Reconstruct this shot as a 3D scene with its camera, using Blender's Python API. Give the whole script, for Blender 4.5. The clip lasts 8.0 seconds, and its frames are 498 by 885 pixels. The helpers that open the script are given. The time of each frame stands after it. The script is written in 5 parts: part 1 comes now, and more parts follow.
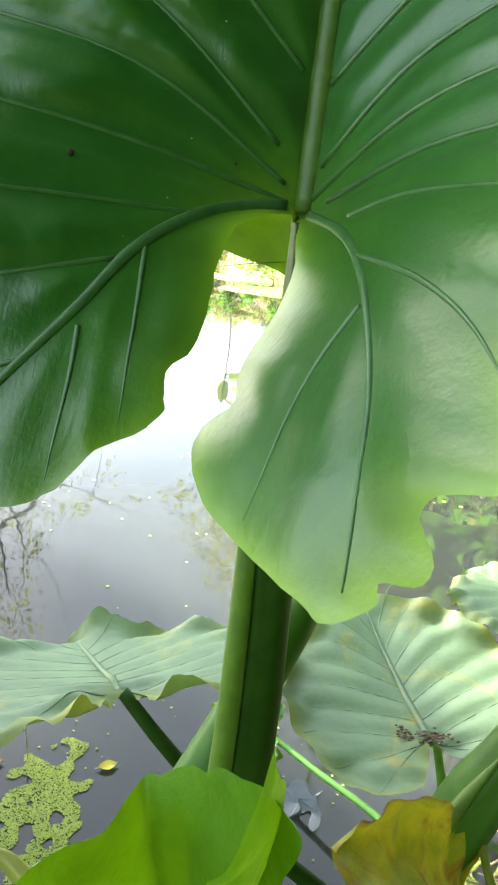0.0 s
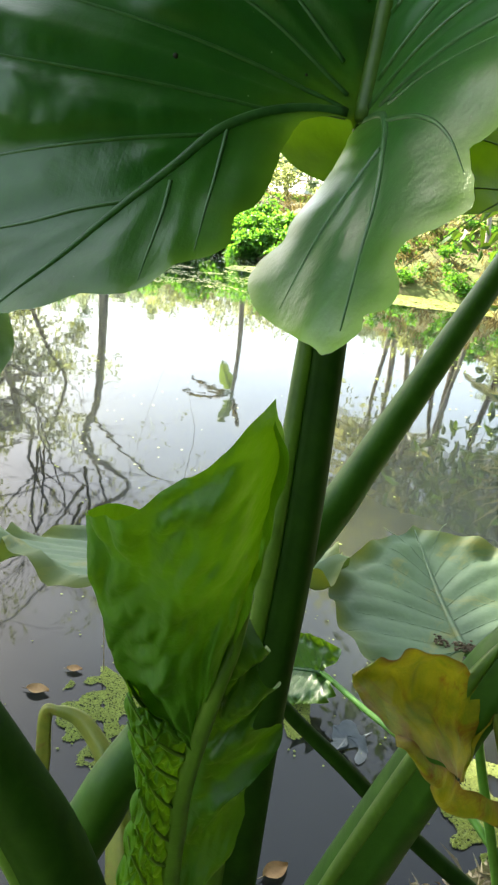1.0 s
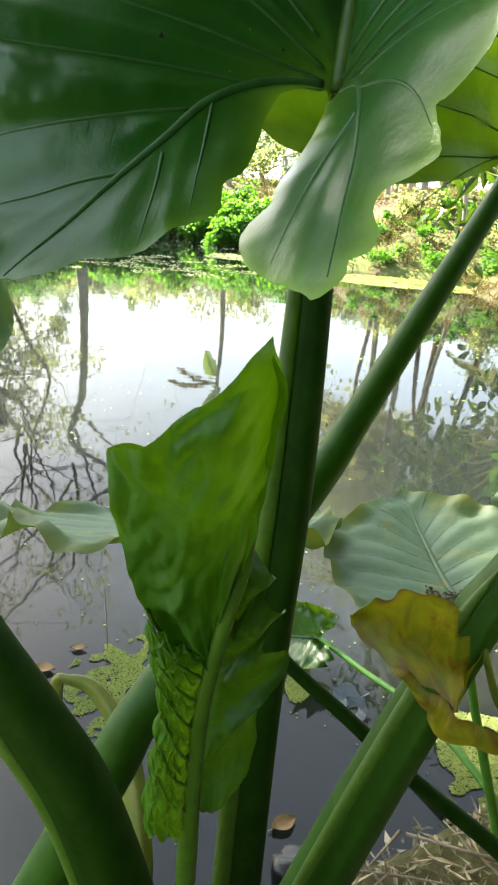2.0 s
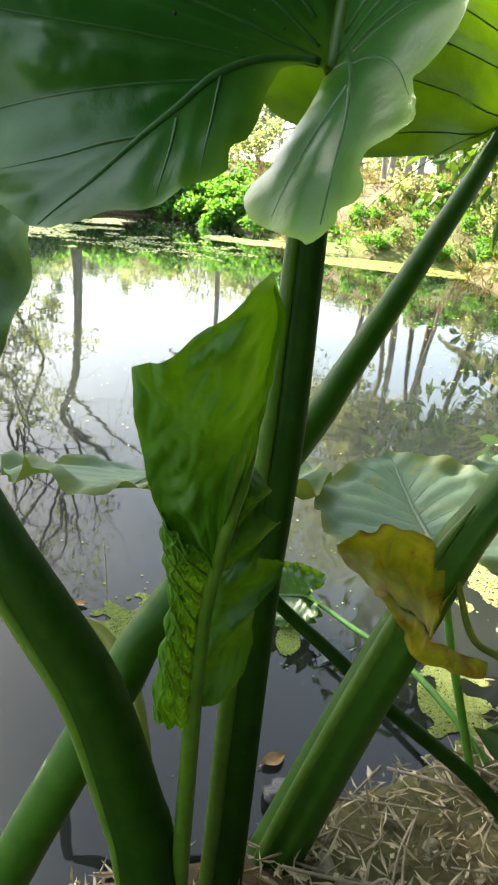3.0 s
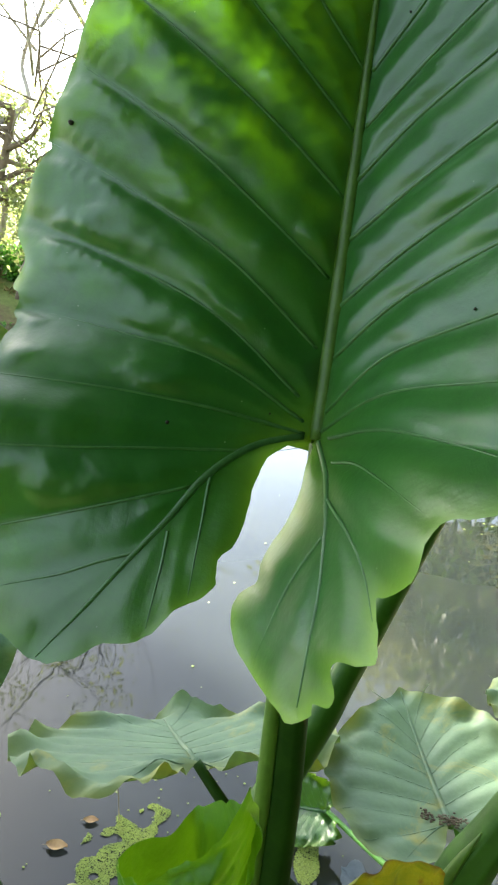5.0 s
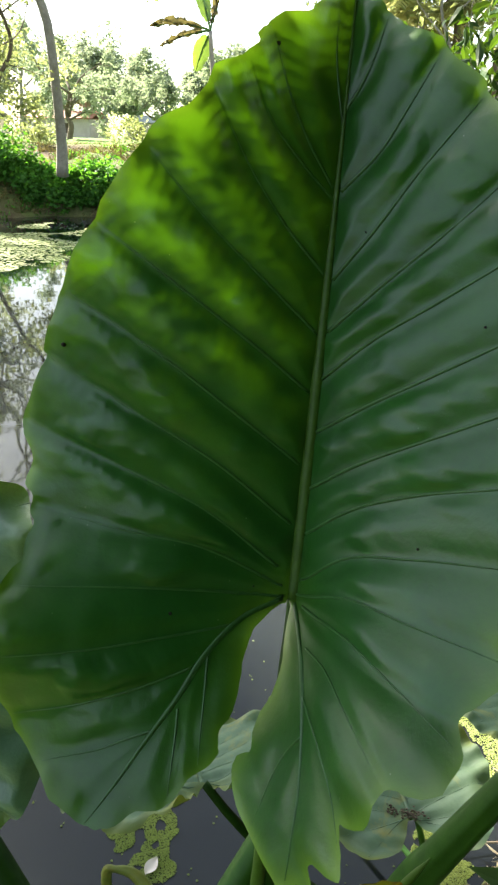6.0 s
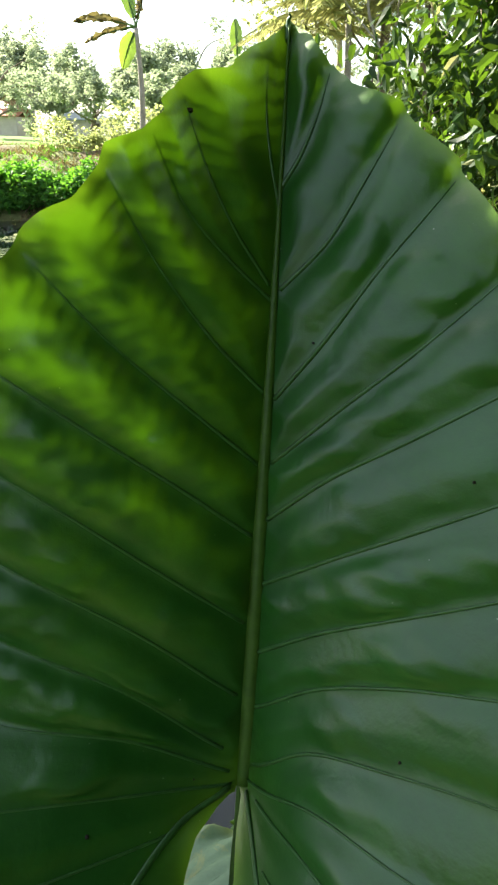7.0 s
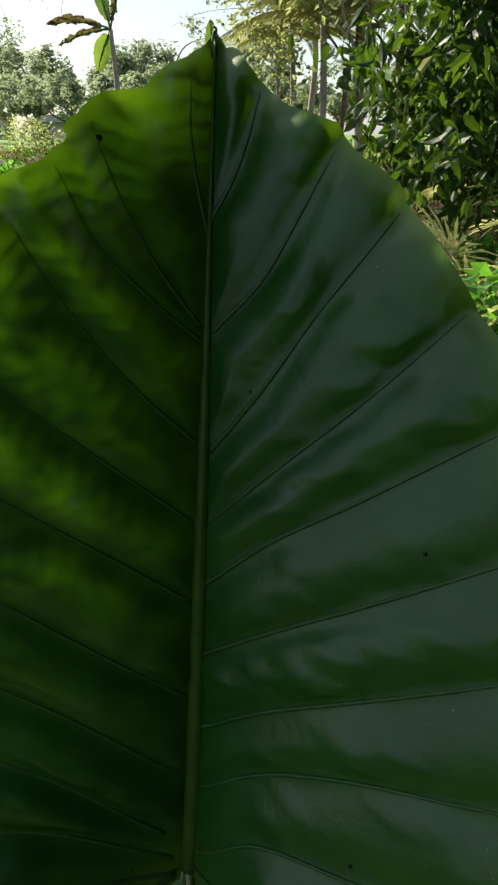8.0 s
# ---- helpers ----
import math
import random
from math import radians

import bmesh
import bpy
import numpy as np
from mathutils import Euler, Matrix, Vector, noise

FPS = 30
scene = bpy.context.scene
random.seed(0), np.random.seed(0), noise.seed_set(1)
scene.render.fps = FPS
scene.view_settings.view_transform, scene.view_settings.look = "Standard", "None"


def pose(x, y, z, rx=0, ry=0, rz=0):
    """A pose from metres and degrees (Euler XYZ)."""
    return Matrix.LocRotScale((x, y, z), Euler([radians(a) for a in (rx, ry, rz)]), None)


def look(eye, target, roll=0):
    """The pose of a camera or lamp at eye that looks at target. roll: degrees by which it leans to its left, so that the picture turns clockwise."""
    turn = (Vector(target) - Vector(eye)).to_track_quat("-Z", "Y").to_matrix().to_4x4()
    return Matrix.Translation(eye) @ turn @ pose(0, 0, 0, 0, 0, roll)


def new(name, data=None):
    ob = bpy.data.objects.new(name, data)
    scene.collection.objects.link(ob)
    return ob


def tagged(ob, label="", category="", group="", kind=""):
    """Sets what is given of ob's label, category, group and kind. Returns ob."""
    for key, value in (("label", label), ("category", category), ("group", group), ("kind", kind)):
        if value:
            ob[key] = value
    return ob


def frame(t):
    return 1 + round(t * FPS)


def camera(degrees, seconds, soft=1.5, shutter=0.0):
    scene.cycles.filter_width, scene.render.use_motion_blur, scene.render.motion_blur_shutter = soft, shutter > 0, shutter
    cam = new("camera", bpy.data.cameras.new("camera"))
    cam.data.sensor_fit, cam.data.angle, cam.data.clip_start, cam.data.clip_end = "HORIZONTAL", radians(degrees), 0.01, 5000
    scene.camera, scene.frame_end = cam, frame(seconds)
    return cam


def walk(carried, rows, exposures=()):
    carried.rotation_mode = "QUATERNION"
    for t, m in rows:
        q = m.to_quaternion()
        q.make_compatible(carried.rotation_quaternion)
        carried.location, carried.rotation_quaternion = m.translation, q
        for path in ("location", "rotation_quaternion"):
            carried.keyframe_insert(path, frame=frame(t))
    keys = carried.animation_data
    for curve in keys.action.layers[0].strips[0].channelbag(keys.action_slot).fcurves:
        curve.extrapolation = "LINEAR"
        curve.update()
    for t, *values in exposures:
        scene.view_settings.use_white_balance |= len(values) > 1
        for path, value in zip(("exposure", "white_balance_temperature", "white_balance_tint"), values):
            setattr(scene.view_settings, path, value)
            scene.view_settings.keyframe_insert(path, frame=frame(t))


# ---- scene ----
cam = camera(40.3, 8.0, soft=2.4)
PATH = [
    (0, (0.0180, 0.0168, 1.1405), (-0.0190, 1.9053, 0.4831), 4.96),
    (0.5, (0.0526, -0.0665, 1.0451), (-0.1680, 1.8175, 0.4114), 5.93),
    (0.8, (0.0614, -0.1155, 1.0625), (-0.2522, 1.7609, 0.4455), 7.34),
    (1, (0.0702, -0.1166, 1.0624), (-0.2297, 1.7467, 0.4004), 6.44),
    (1.5, (0.0673, -0.1298, 1.0669), (-0.2027, 1.7213, 0.3596), 5.01),
    (2.8, (0.0808, -0.2343, 1.0072), (-0.1702, 1.6384, 0.3515), 3.77),
    (3, (0.0798, -0.2483, 1.0312), (-0.1501, 1.5999, 0.3024), 5.28),
    (3.5, (0.0826, -0.2735, 1.1337), (-0.2120, 1.6480, 0.6636), 4.74),
    (4, (0.0945, -0.3134, 1.1723), (-0.2577, 1.6237, 0.8208), 2.75),
    (4.2, (0.0899, -0.2879, 1.1798), (-0.2422, 1.6558, 0.8457), 3.55),
    (5.3, (0.0737, -0.1799, 1.4357), (-0.2428, 1.6685, 0.7405), 2.76),
    (5.5, (0.0497, -0.1814, 1.5459), (-0.1838, 1.6156, 0.6995), 1.61),
    (5.9, (0.0674, -0.1997, 1.6604), (-0.1672, 1.5985, 0.8169), 1.30),
    (6, (0.0670, -0.1983, 1.6816), (-0.1735, 1.6105, 0.8628), 1.24),
    (6.5, (0.0770, -0.0888, 1.7223), (-0.0331, 1.7040, 0.8426), 2.37),
    (7, (0.0584, 0.0254, 1.7581), (-0.0274, 1.8438, 0.9298), 0.56),
    (7.5, (0.0651, 0.1118, 1.8087), (-0.0193, 1.9663, 1.0645), 1.53),
    (8, (0.0994, 0.1042, 1.7770), (0.0563, 1.9247, 0.9501), -0.00),
]
EXPOSURES = [(t, stops + 1.55, 6900 if t < 3.2 else 6600, 7) for t, stops in ((0, 3.25), (0.5, 2.65), (1, 2.5), (3, 2.4), (3.5, 2.5), (4, 2.2), (5.3, 2.9), (5.5, 2.9), (6, 1.85), (6.5, 1.45), (7, 1.85), (7.5, 0.55), (8, 0.5))]
walk(cam, [(t, look(eye, target, roll)) for t, eye, target, roll in PATH], EXPOSURES)

# ---- light: hazy sun ahead and to the left, above the far bank ----
SUN = Vector((-0.64, 0.54, 0.55)).normalized()
world = bpy.data.worlds.new("sky")
scene.world = world
world.use_nodes = True
nt = world.node_tree
sky = nt.nodes.new("ShaderNodeTexSky")
sky.sky_type, sky.sun_disc = "NISHITA", False
sky.sun_elevation = math.asin(SUN.z)
sky.sun_rotation = math.atan2(SUN.x, SUN.y)
sky.air_density, sky.dust_density, sky.ozone_density = 1.0, 1.6, 1.0
nt.nodes["Background"].inputs["Strength"].default_value = 0.05
# thin white haze evens the sky out
haze = nt.nodes.new("ShaderNodeMix")
haze.data_type = "RGBA"
haze.inputs[0].default_value = 0.55
haze.inputs[7].default_value = (3.45, 3.8, 4.2, 1)
nt.links.new(sky.outputs[0], haze.inputs[6])
nt.links.new(haze.outputs[2], nt.nodes["Background"].inputs[0])
sun = new("sun", bpy.data.lights.new("sun", "SUN"))
sun.data.energy, sun.data.angle, sun.data.color = 3.5, radians(1.5), (1.0, 0.93, 0.8)
sun.matrix_world = look(SUN * 50, (0, 0, 0))


# ---- materials ----
def shader(name):
    m = bpy.data.materials.new(name)
    m.use_nodes = True
    return m, m.node_tree, m.node_tree.nodes["Principled BSDF"]


def add(tree, kind, **inputs):
    node = tree.nodes.new(kind)
    for key, value in inputs.items():
        node.inputs[key.replace("_", " ")].default_value = value
    return node


def ramp(tree, source, stops):
    node = tree.nodes.new("ShaderNodeValToRGB")
    els = node.color_ramp.elements
    while len(els) < len(stops):
        els.new(0.5)
    for el, (at, c) in zip(els, stops):
        el.position, el.color = at, (*c, 1)
    tree.links.new(source, node.inputs[0])
    return node


def blend(tree, fac, a, b):
    node = tree.nodes.new("ShaderNodeMix")
    node.data_type = "RGBA"
    for value, socket in ((fac, 0), (a, 6), (b, 7)):
        if isinstance(value, (int, float)):
            node.inputs[socket].default_value = value
        elif isinstance(value, tuple):
            node.inputs[socket].default_value = (*value, 1)
        else:
            tree.links.new(value, node.inputs[socket])
    return node.outputs[2]


def rough_stuff(name, stops, scale, rough=0.8, bump=0.4, detail=6.0, fine=6.0, per_piece=0.0, spec=0.3, dist=0.01):
    """A matt surface: two scales of noise in the colour, and relief."""
    m, t, p = shader(name)
    co = t.nodes.new("ShaderNodeTexCoord")
    a = add(t, "ShaderNodeTexNoise", Scale=scale, Detail=detail, Roughness=0.6)
    b = add(t, "ShaderNodeTexNoise", Scale=scale * fine, Detail=4.0, Roughness=0.7)
    for n in (a, b):
        t.links.new(co.outputs["Object"], n.inputs["Vector"])
    mixed = t.nodes.new("ShaderNodeMath")
    mixed.operation = "MULTIPLY_ADD"
    t.links.new(b.outputs[0], mixed.inputs[0])
    mixed.inputs[1].default_value = 0.45
    half = t.nodes.new("ShaderNodeMath")
    half.operation = "MULTIPLY"
    half.inputs[1].default_value = 0.62
    t.links.new(a.outputs[0], half.inputs[0])
    t.links.new(half.outputs[0], mixed.inputs[2])
    colour = ramp(t, mixed.outputs[0], stops).outputs[0]
    if per_piece:
        info = t.nodes.new("ShaderNodeNewGeometry")
        hsv = t.nodes.new("ShaderNodeHueSaturation")
        mr = t.nodes.new("ShaderNodeMapRange")
        mr.inputs[3].default_value, mr.inputs[4].default_value = 1 - per_piece, 1 + per_piece
        t.links.new(info.outputs["Random Per Island"], mr.inputs[0])
        t.links.new(mr.outputs[0], hsv.inputs["Value"])
        t.links.new(colour, hsv.inputs["Color"])
        colour = hsv.outputs[0]
    t.links.new(colour, p.inputs["Base Color"])
    p.inputs["Roughness"].default_value = rough
    p.inputs["Specular IOR Level"].default_value = spec
    bm = add(t, "ShaderNodeBump", Strength=bump, Distance=dist)
    t.links.new(mixed.outputs[0], bm.inputs["Height"])
    t.links.new(bm.outputs[0], p.inputs["Normal"])
    return m


def leaf_stuff(name, dark, light, through_colour, glow=0.4, rough=0.35, scale=18.0, bump=0.25, stain=None, stain_amount=0.0, per_piece=0.0, coat=0.0, fine=9.0, spec=0.5, rim=(0.14, 0.24, 0.015), grain=0.0, specks=False, veined=False):
    """A living leaf: glossy skin over green flesh that lets light through."""
    m, t, p = shader(name)
    co = t.nodes.new("ShaderNodeTexCoord")
    a = add(t, "ShaderNodeTexNoise", Scale=scale, Detail=5.0, Roughness=0.6, Distortion=0.6)
    b = add(t, "ShaderNodeTexNoise", Scale=scale * fine, Detail=5.0, Roughness=0.65)
    for n in (a, b):
        t.links.new(co.outputs["Object"], n.inputs["Vector"])
    base = ramp(t, a.outputs[0], [(0.32, dark), (0.68, light)]).outputs[0]
    base = blend(t, 0.12, base, ramp(t, b.outputs[0], [(0.3, tuple(0.4 * c for c in dark)), (0.75, tuple(1.3 * c for c in light))]).outputs[0])
    lit = blend(t, 0.5, through_colour, ramp(t, a.outputs[0], [(0.3, tuple(0.45 * c for c in through_colour)), (0.7, tuple(min(1, 1.3 * c) for c in through_colour))]).outputs[0])
    # a yellower margin, where the mesh tells how near its edge is
    near = t.nodes.new("ShaderNodeAttribute")
    near.attribute_name = "rim"
    base = blend(t, near.outputs["Fac"], base, rim)
    lit = blend(t, near.outputs["Fac"], lit, tuple(2.2 * c for c in rim))
    if stain:
        s = add(t, "ShaderNodeTexNoise", Scale=scale * 0.55, Detail=6.0, Roughness=0.7, Distortion=1.0)
        t.links.new(co.outputs["Object"], s.inputs["Vector"])
        fac = ramp(t, s.outputs[0], [(0.62 - 0.3 * stain_amount, (0, 0, 0)), (0.8 - 0.3 * stain_amount, (1, 1, 1))]).outputs[0]
        base = blend(t, fac, base, stain)
        lit = blend(t, fac, lit, tuple(1.2 * c for c in stain))
    if per_piece:
        info = t.nodes.new("ShaderNodeNewGeometry")
        mr = t.nodes.new("ShaderNodeMapRange")
        mr.inputs[3].default_value, mr.inputs[4].default_value = 1 - per_piece, 1 + per_piece
        t.links.new(info.outputs["Random Per Island"], mr.inputs[0])
        for which in (0, 1):
            hsv = t.nodes.new("ShaderNodeHueSaturation")
            t.links.new(mr.outputs[0], hsv.inputs["Value"])
            t.links.new((base, lit)[which], hsv.inputs["Color"])
            if which:
                lit = hsv.outputs[0]
            else:
                base = hsv.outputs[0]
    if specks:
        # pale dust specks, here and there
        dust = add(t, "ShaderNodeTexVoronoi", Scale=55.0)
        where = add(t, "ShaderNodeTexNoise", Scale=7.0, Detail=2.0)
        for n in (dust, where):
            t.links.new(co.outputs["Object"], n.inputs["Vector"])
        spot = ramp(t, dust.outputs["Distance"], [(0.025, (1, 1, 1)), (0.045, (0, 0, 0))]).outputs[0]
        some = ramp(t, where.outputs[0], [(0.5, (0, 0, 0)), (0.62, (0.7, 0.7, 0.7))]).outputs[0]
        both = t.nodes.new("ShaderNodeMath")
        both.operation = "MULTIPLY"
        t.links.new(spot, both.inputs[0])
        t.links.new(some, both.inputs[1])
        base = blend(t, both.outputs[0], base, (0.32, 0.36, 0.26))
    t.links.new(base, p.inputs["Base Color"])
    p.inputs["Roughness"].default_value = rough
    p.inputs["Specular IOR Level"].default_value = spec
    p.inputs["Coat Weight"].default_value = coat
    p.inputs["Coat Roughness"].default_value = 0.25
    bmp = add(t, "ShaderNodeBump", Strength=bump, Distance=0.004)
    both = t.nodes.new("ShaderNodeMath")
    both.operation = "MULTIPLY_ADD"
    both.inputs[1].default_value = 0.25
    t.links.new(b.outputs[0], both.inputs[0])
    t.links.new(a.outputs[0], both.inputs[2])
    t.links.new(both.outputs[0], bmp.inputs["Height"])
    t.links.new(bmp.outputs[0], p.inputs["Normal"])
    if grain:
        # fine hair-like striae running off the veins, in patches
        turn = t.nodes.new("ShaderNodeMapping")
        turn.inputs["Rotation"].default_value = (0, 0.75, 0)
        turn.inputs["Scale"].default_value = (330, 60, 26)
        t.links.new(co.outputs["Object"], turn.inputs["Vector"])
        stria = add(t, "ShaderNodeTexNoise", Scale=1.0, Detail=2.0, Roughness=0.5, Distortion=0.8)
        t.links.new(turn.outputs[0], stria.inputs["Vector"])
        patchy = add(t, "ShaderNodeTexNoise", Scale=14.0, Detail=2.0)
        t.links.new(co.outputs["Object"], patchy.inputs["Vector"])
        amount = t.nodes.new("ShaderNodeMapRange")
        amount.inputs[1].default_value, amount.inputs[2].default_value = 0.42, 0.7
        amount.inputs[3].default_value, amount.inputs[4].default_value = 0.02, grain
        t.links.new(patchy.outputs[0], amount.inputs[0])
        over = add(t, "ShaderNodeBump", Distance=0.0012)
        t.links.new(amount.outputs[0], over.inputs["Strength"])
        t.links.new(stria.outputs[0], over.inputs["Height"])
        t.links.new(bmp.outputs[0], over.inputs["Normal"])
        t.links.new(over.outputs[0], p.inputs["Normal"])
    tr = t.nodes.new("ShaderNodeBsdfTranslucent")
    t.links.new(lit, tr.inputs["Color"])
    t.links.new(bmp.outputs[0], tr.inputs["Normal"])
    mix = t.nodes.new("ShaderNodeMixShader")
    mix.inputs[0].default_value = glow
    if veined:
        # glow by map: thinner skin between veins, plus sun patches and shade put in
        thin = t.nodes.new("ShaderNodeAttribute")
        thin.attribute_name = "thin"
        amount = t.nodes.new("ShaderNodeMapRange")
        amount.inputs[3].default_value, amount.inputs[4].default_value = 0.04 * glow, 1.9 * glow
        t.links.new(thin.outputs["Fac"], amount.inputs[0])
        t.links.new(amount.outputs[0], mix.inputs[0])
    t.links.new(p.outputs[0], mix.inputs[1])
    t.links.new(tr.outputs[0], mix.inputs[2])
    t.links.new(mix.outputs[0], t.nodes["Material Output"].inputs["Surface"])
    return m


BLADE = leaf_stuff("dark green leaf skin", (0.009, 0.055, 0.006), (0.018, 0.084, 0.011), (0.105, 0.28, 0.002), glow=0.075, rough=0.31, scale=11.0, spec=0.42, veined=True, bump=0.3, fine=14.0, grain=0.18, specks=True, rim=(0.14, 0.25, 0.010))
# glow of a backlit leaf is put into these brighter greens
BLADE_BACK = leaf_stuff("underside in backlit greens", (0.025, 0.09, 0.004), (0.05, 0.14, 0.006), (0.20, 0.40, 0.004), glow=0.17, rough=0.45, scale=20.0, bump=0.4)
BLADE_PALE = leaf_stuff("grey green leaf skin", (0.075, 0.135, 0.075), (0.115, 0.19, 0.105), (0.20, 0.36, 0.04), glow=0.10, rough=0.58, scale=14.0, rim=(0.18, 0.20, 0.02), stain=(0.25, 0.24, 0.05), stain_amount=0.1)
BLADE_YOUNG = leaf_stuff("fresh green leaf skin", (0.026, 0.092, 0.004), (0.044, 0.128, 0.006), (0.22, 0.46, 0.008), glow=0.24, rough=0.5, scale=20.0, bump=0.6, spec=0.3)
# shade is put into this darker copy of the young leaf's skin
BLADE_SHADED = leaf_stuff("leaf skin darkened for shade", (0.010, 0.050, 0.003), (0.020, 0.080, 0.005), (0.2, 0.42, 0.008), glow=0.08, rough=0.5, scale=22.0, bump=0.6, spec=0.25)
BLADE_MID = leaf_stuff("green leaf skin", (0.014, 0.062, 0.005), (0.026, 0.092, 0.007), (0.2, 0.42, 0.008), glow=0.12, rough=0.35, scale=22.0, bump=0.5)
BLADE_DYING = leaf_stuff("yellowing leaf skin", (0.12, 0.20, 0.008), (0.40, 0.30, 0.012), (0.40, 0.36, 0.012), glow=0.2, rough=0.5, scale=30.0, bump=0.5, stain=(0.20, 0.06, 0.006), stain_amount=0.36, rim=(0.10, 0.042, 0.012))
BLADE_GREY = leaf_stuff("glossy grey leaf skin", (0.08, 0.15, 0.095), (0.12, 0.21, 0.14), (0.1, 0.2, 0.02), coat=0.4, glow=0.03, rough=0.34, scale=20.0, bump=0.9, rim=(0.20, 0.28, 0.02))
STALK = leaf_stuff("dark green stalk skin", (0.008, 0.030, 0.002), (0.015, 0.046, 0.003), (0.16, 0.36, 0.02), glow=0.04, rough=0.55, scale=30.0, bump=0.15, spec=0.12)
# brighter copy of STALK; the light on these stalks is in the colour
STALK_LIT = leaf_stuff("stalk skin in lit green", (0.020, 0.070, 0.005), (0.036, 0.102, 0.008), (0.16, 0.36, 0.02), glow=0.05, rough=0.45, scale=30.0, bump=0.15, spec=0.22)
# pale green for ribs, and for strips that stand for light on stalks
RIB_AND_LIT_STRIP = leaf_stuff("pale rib and lit strip skin", (0.044, 0.100, 0.006), (0.072, 0.145, 0.010), (0.2, 0.4, 0.03), glow=0.06, rough=0.45, scale=40.0, bump=0.15)
STALK_PALE = leaf_stuff("pale green stalk skin", (0.07, 0.22, 0.02), (0.12, 0.30, 0.035), (0.3, 0.55, 0.05), glow=0.15, rough=0.4, scale=30.0, bump=0.15)
STALK_OLD = leaf_stuff("yellow green stalk skin", (0.10, 0.15, 0.015), (0.19, 0.20, 0.025), (0.4, 0.4, 0.05), glow=0.15, rough=0.5, scale=26.0, stain=(0.2, 0.1, 0.03), stain_amount=0.2)
VEIN = leaf_stuff("leaf vein", (0.022, 0.076, 0.017), (0.038, 0.108, 0.026), (0.2, 0.4, 0.03), glow=0.1, rough=0.4, scale=60.0, bump=0.1)
MIDRIB = leaf_stuff("leaf midrib", (0.034, 0.080, 0.010), (0.060, 0.120, 0.016), (0.25, 0.5, 0.04), glow=0.1, rough=0.42, scale=40.0, bump=0.1, spec=0.28)
BUSH = leaf_stuff("bush leaves", (0.035, 0.115, 0.02), (0.065, 0.18, 0.03), (0.16, 0.40, 0.03), glow=0.4, rough=0.62, scale=0.6, per_piece=0.35, spec=0.18)
TREE_DARK = leaf_stuff("dark broad leaves", (0.016, 0.042, 0.008), (0.036, 0.085, 0.014), (0.10, 0.18, 0.015), glow=0.22, rough=0.6, scale=1.0, per_piece=0.4, spec=0.12)
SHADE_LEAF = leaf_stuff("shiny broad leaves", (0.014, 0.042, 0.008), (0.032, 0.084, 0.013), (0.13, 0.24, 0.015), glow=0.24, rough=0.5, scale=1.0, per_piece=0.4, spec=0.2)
TREE_OLIVE = leaf_stuff("olive tree leaves", (0.11, 0.145, 0.050), (0.19, 0.215, 0.080), (0.36, 0.41, 0.13), glow=0.45, rough=0.55, scale=0.5, per_piece=0.35)
# haze of distance is put into these paler, greyer leaf colours
TREE_HAZY = leaf_stuff("far tree leaves with haze tint", (0.18, 0.22, 0.14), (0.27, 0.30, 0.20), (0.31, 0.37, 0.21), glow=0.42, rough=0.8, scale=0.3, per_piece=0.12, spec=0.1)
FROND = leaf_stuff("palm frond", (0.19, 0.21, 0.08), (0.31, 0.32, 0.14), (0.46, 0.46, 0.17), glow=0.4, rough=0.5, scale=2.0, per_piece=0.3)
BANANA = leaf_stuff("banana leaf", (0.05, 0.12, 0.02), (0.09, 0.17, 0.03), (0.28, 0.42, 0.05), glow=0.3, rough=0.4, scale=2.0)
DRY_LEAF = leaf_stuff("dry leaf", (0.20, 0.11, 0.04), (0.36, 0.23, 0.10), (0.35, 0.2, 0.07), glow=0.15, rough=0.7, scale=30.0, per_piece=0.4)
STRAW = leaf_stuff("standing dry grass", (0.13, 0.10, 0.045), (0.24, 0.19, 0.085), (0.26, 0.22, 0.07), glow=0.2, rough=0.8, scale=4.0, per_piece=0.5, spec=0.15)
LITTER = leaf_stuff("straw and dry litter", (0.32, 0.25, 0.15), (0.60, 0.52, 0.37), (0.3, 0.22, 0.1), glow=0.1, rough=0.8, scale=30.0, per_piece=0.5)
WEED = leaf_stuff("duckweed", (0.17, 0.23, 0.035), (0.29, 0.34, 0.07), (0.3, 0.40, 0.10), glow=0.08, rough=0.5, scale=6.0, per_piece=0.3)
BARK = rough_stuff("grey bark", [(0.3, (0.15, 0.13, 0.105)), (0.7, (0.34, 0.31, 0.27))], 9.0, rough=0.9, bump=0.8, dist=0.02)
BARK_DARK = rough_stuff("brown bark", [(0.3, (0.06, 0.045, 0.03)), (0.7, (0.17, 0.13, 0.09))], 9.0, rough=0.9, bump=0.8, dist=0.02)
SPECK = rough_stuff("dark dirt", [(0.3, (0.008, 0.007, 0.005)), (0.7, (0.025, 0.02, 0.014))], 200.0, rough=0.9, bump=0.3, dist=0.001)
TWIG = rough_stuff("dry twig", [(0.3, (0.13, 0.10, 0.065)), (0.7, (0.34, 0.28, 0.20))], 60.0, rough=0.85, bump=0.4, dist=0.002)


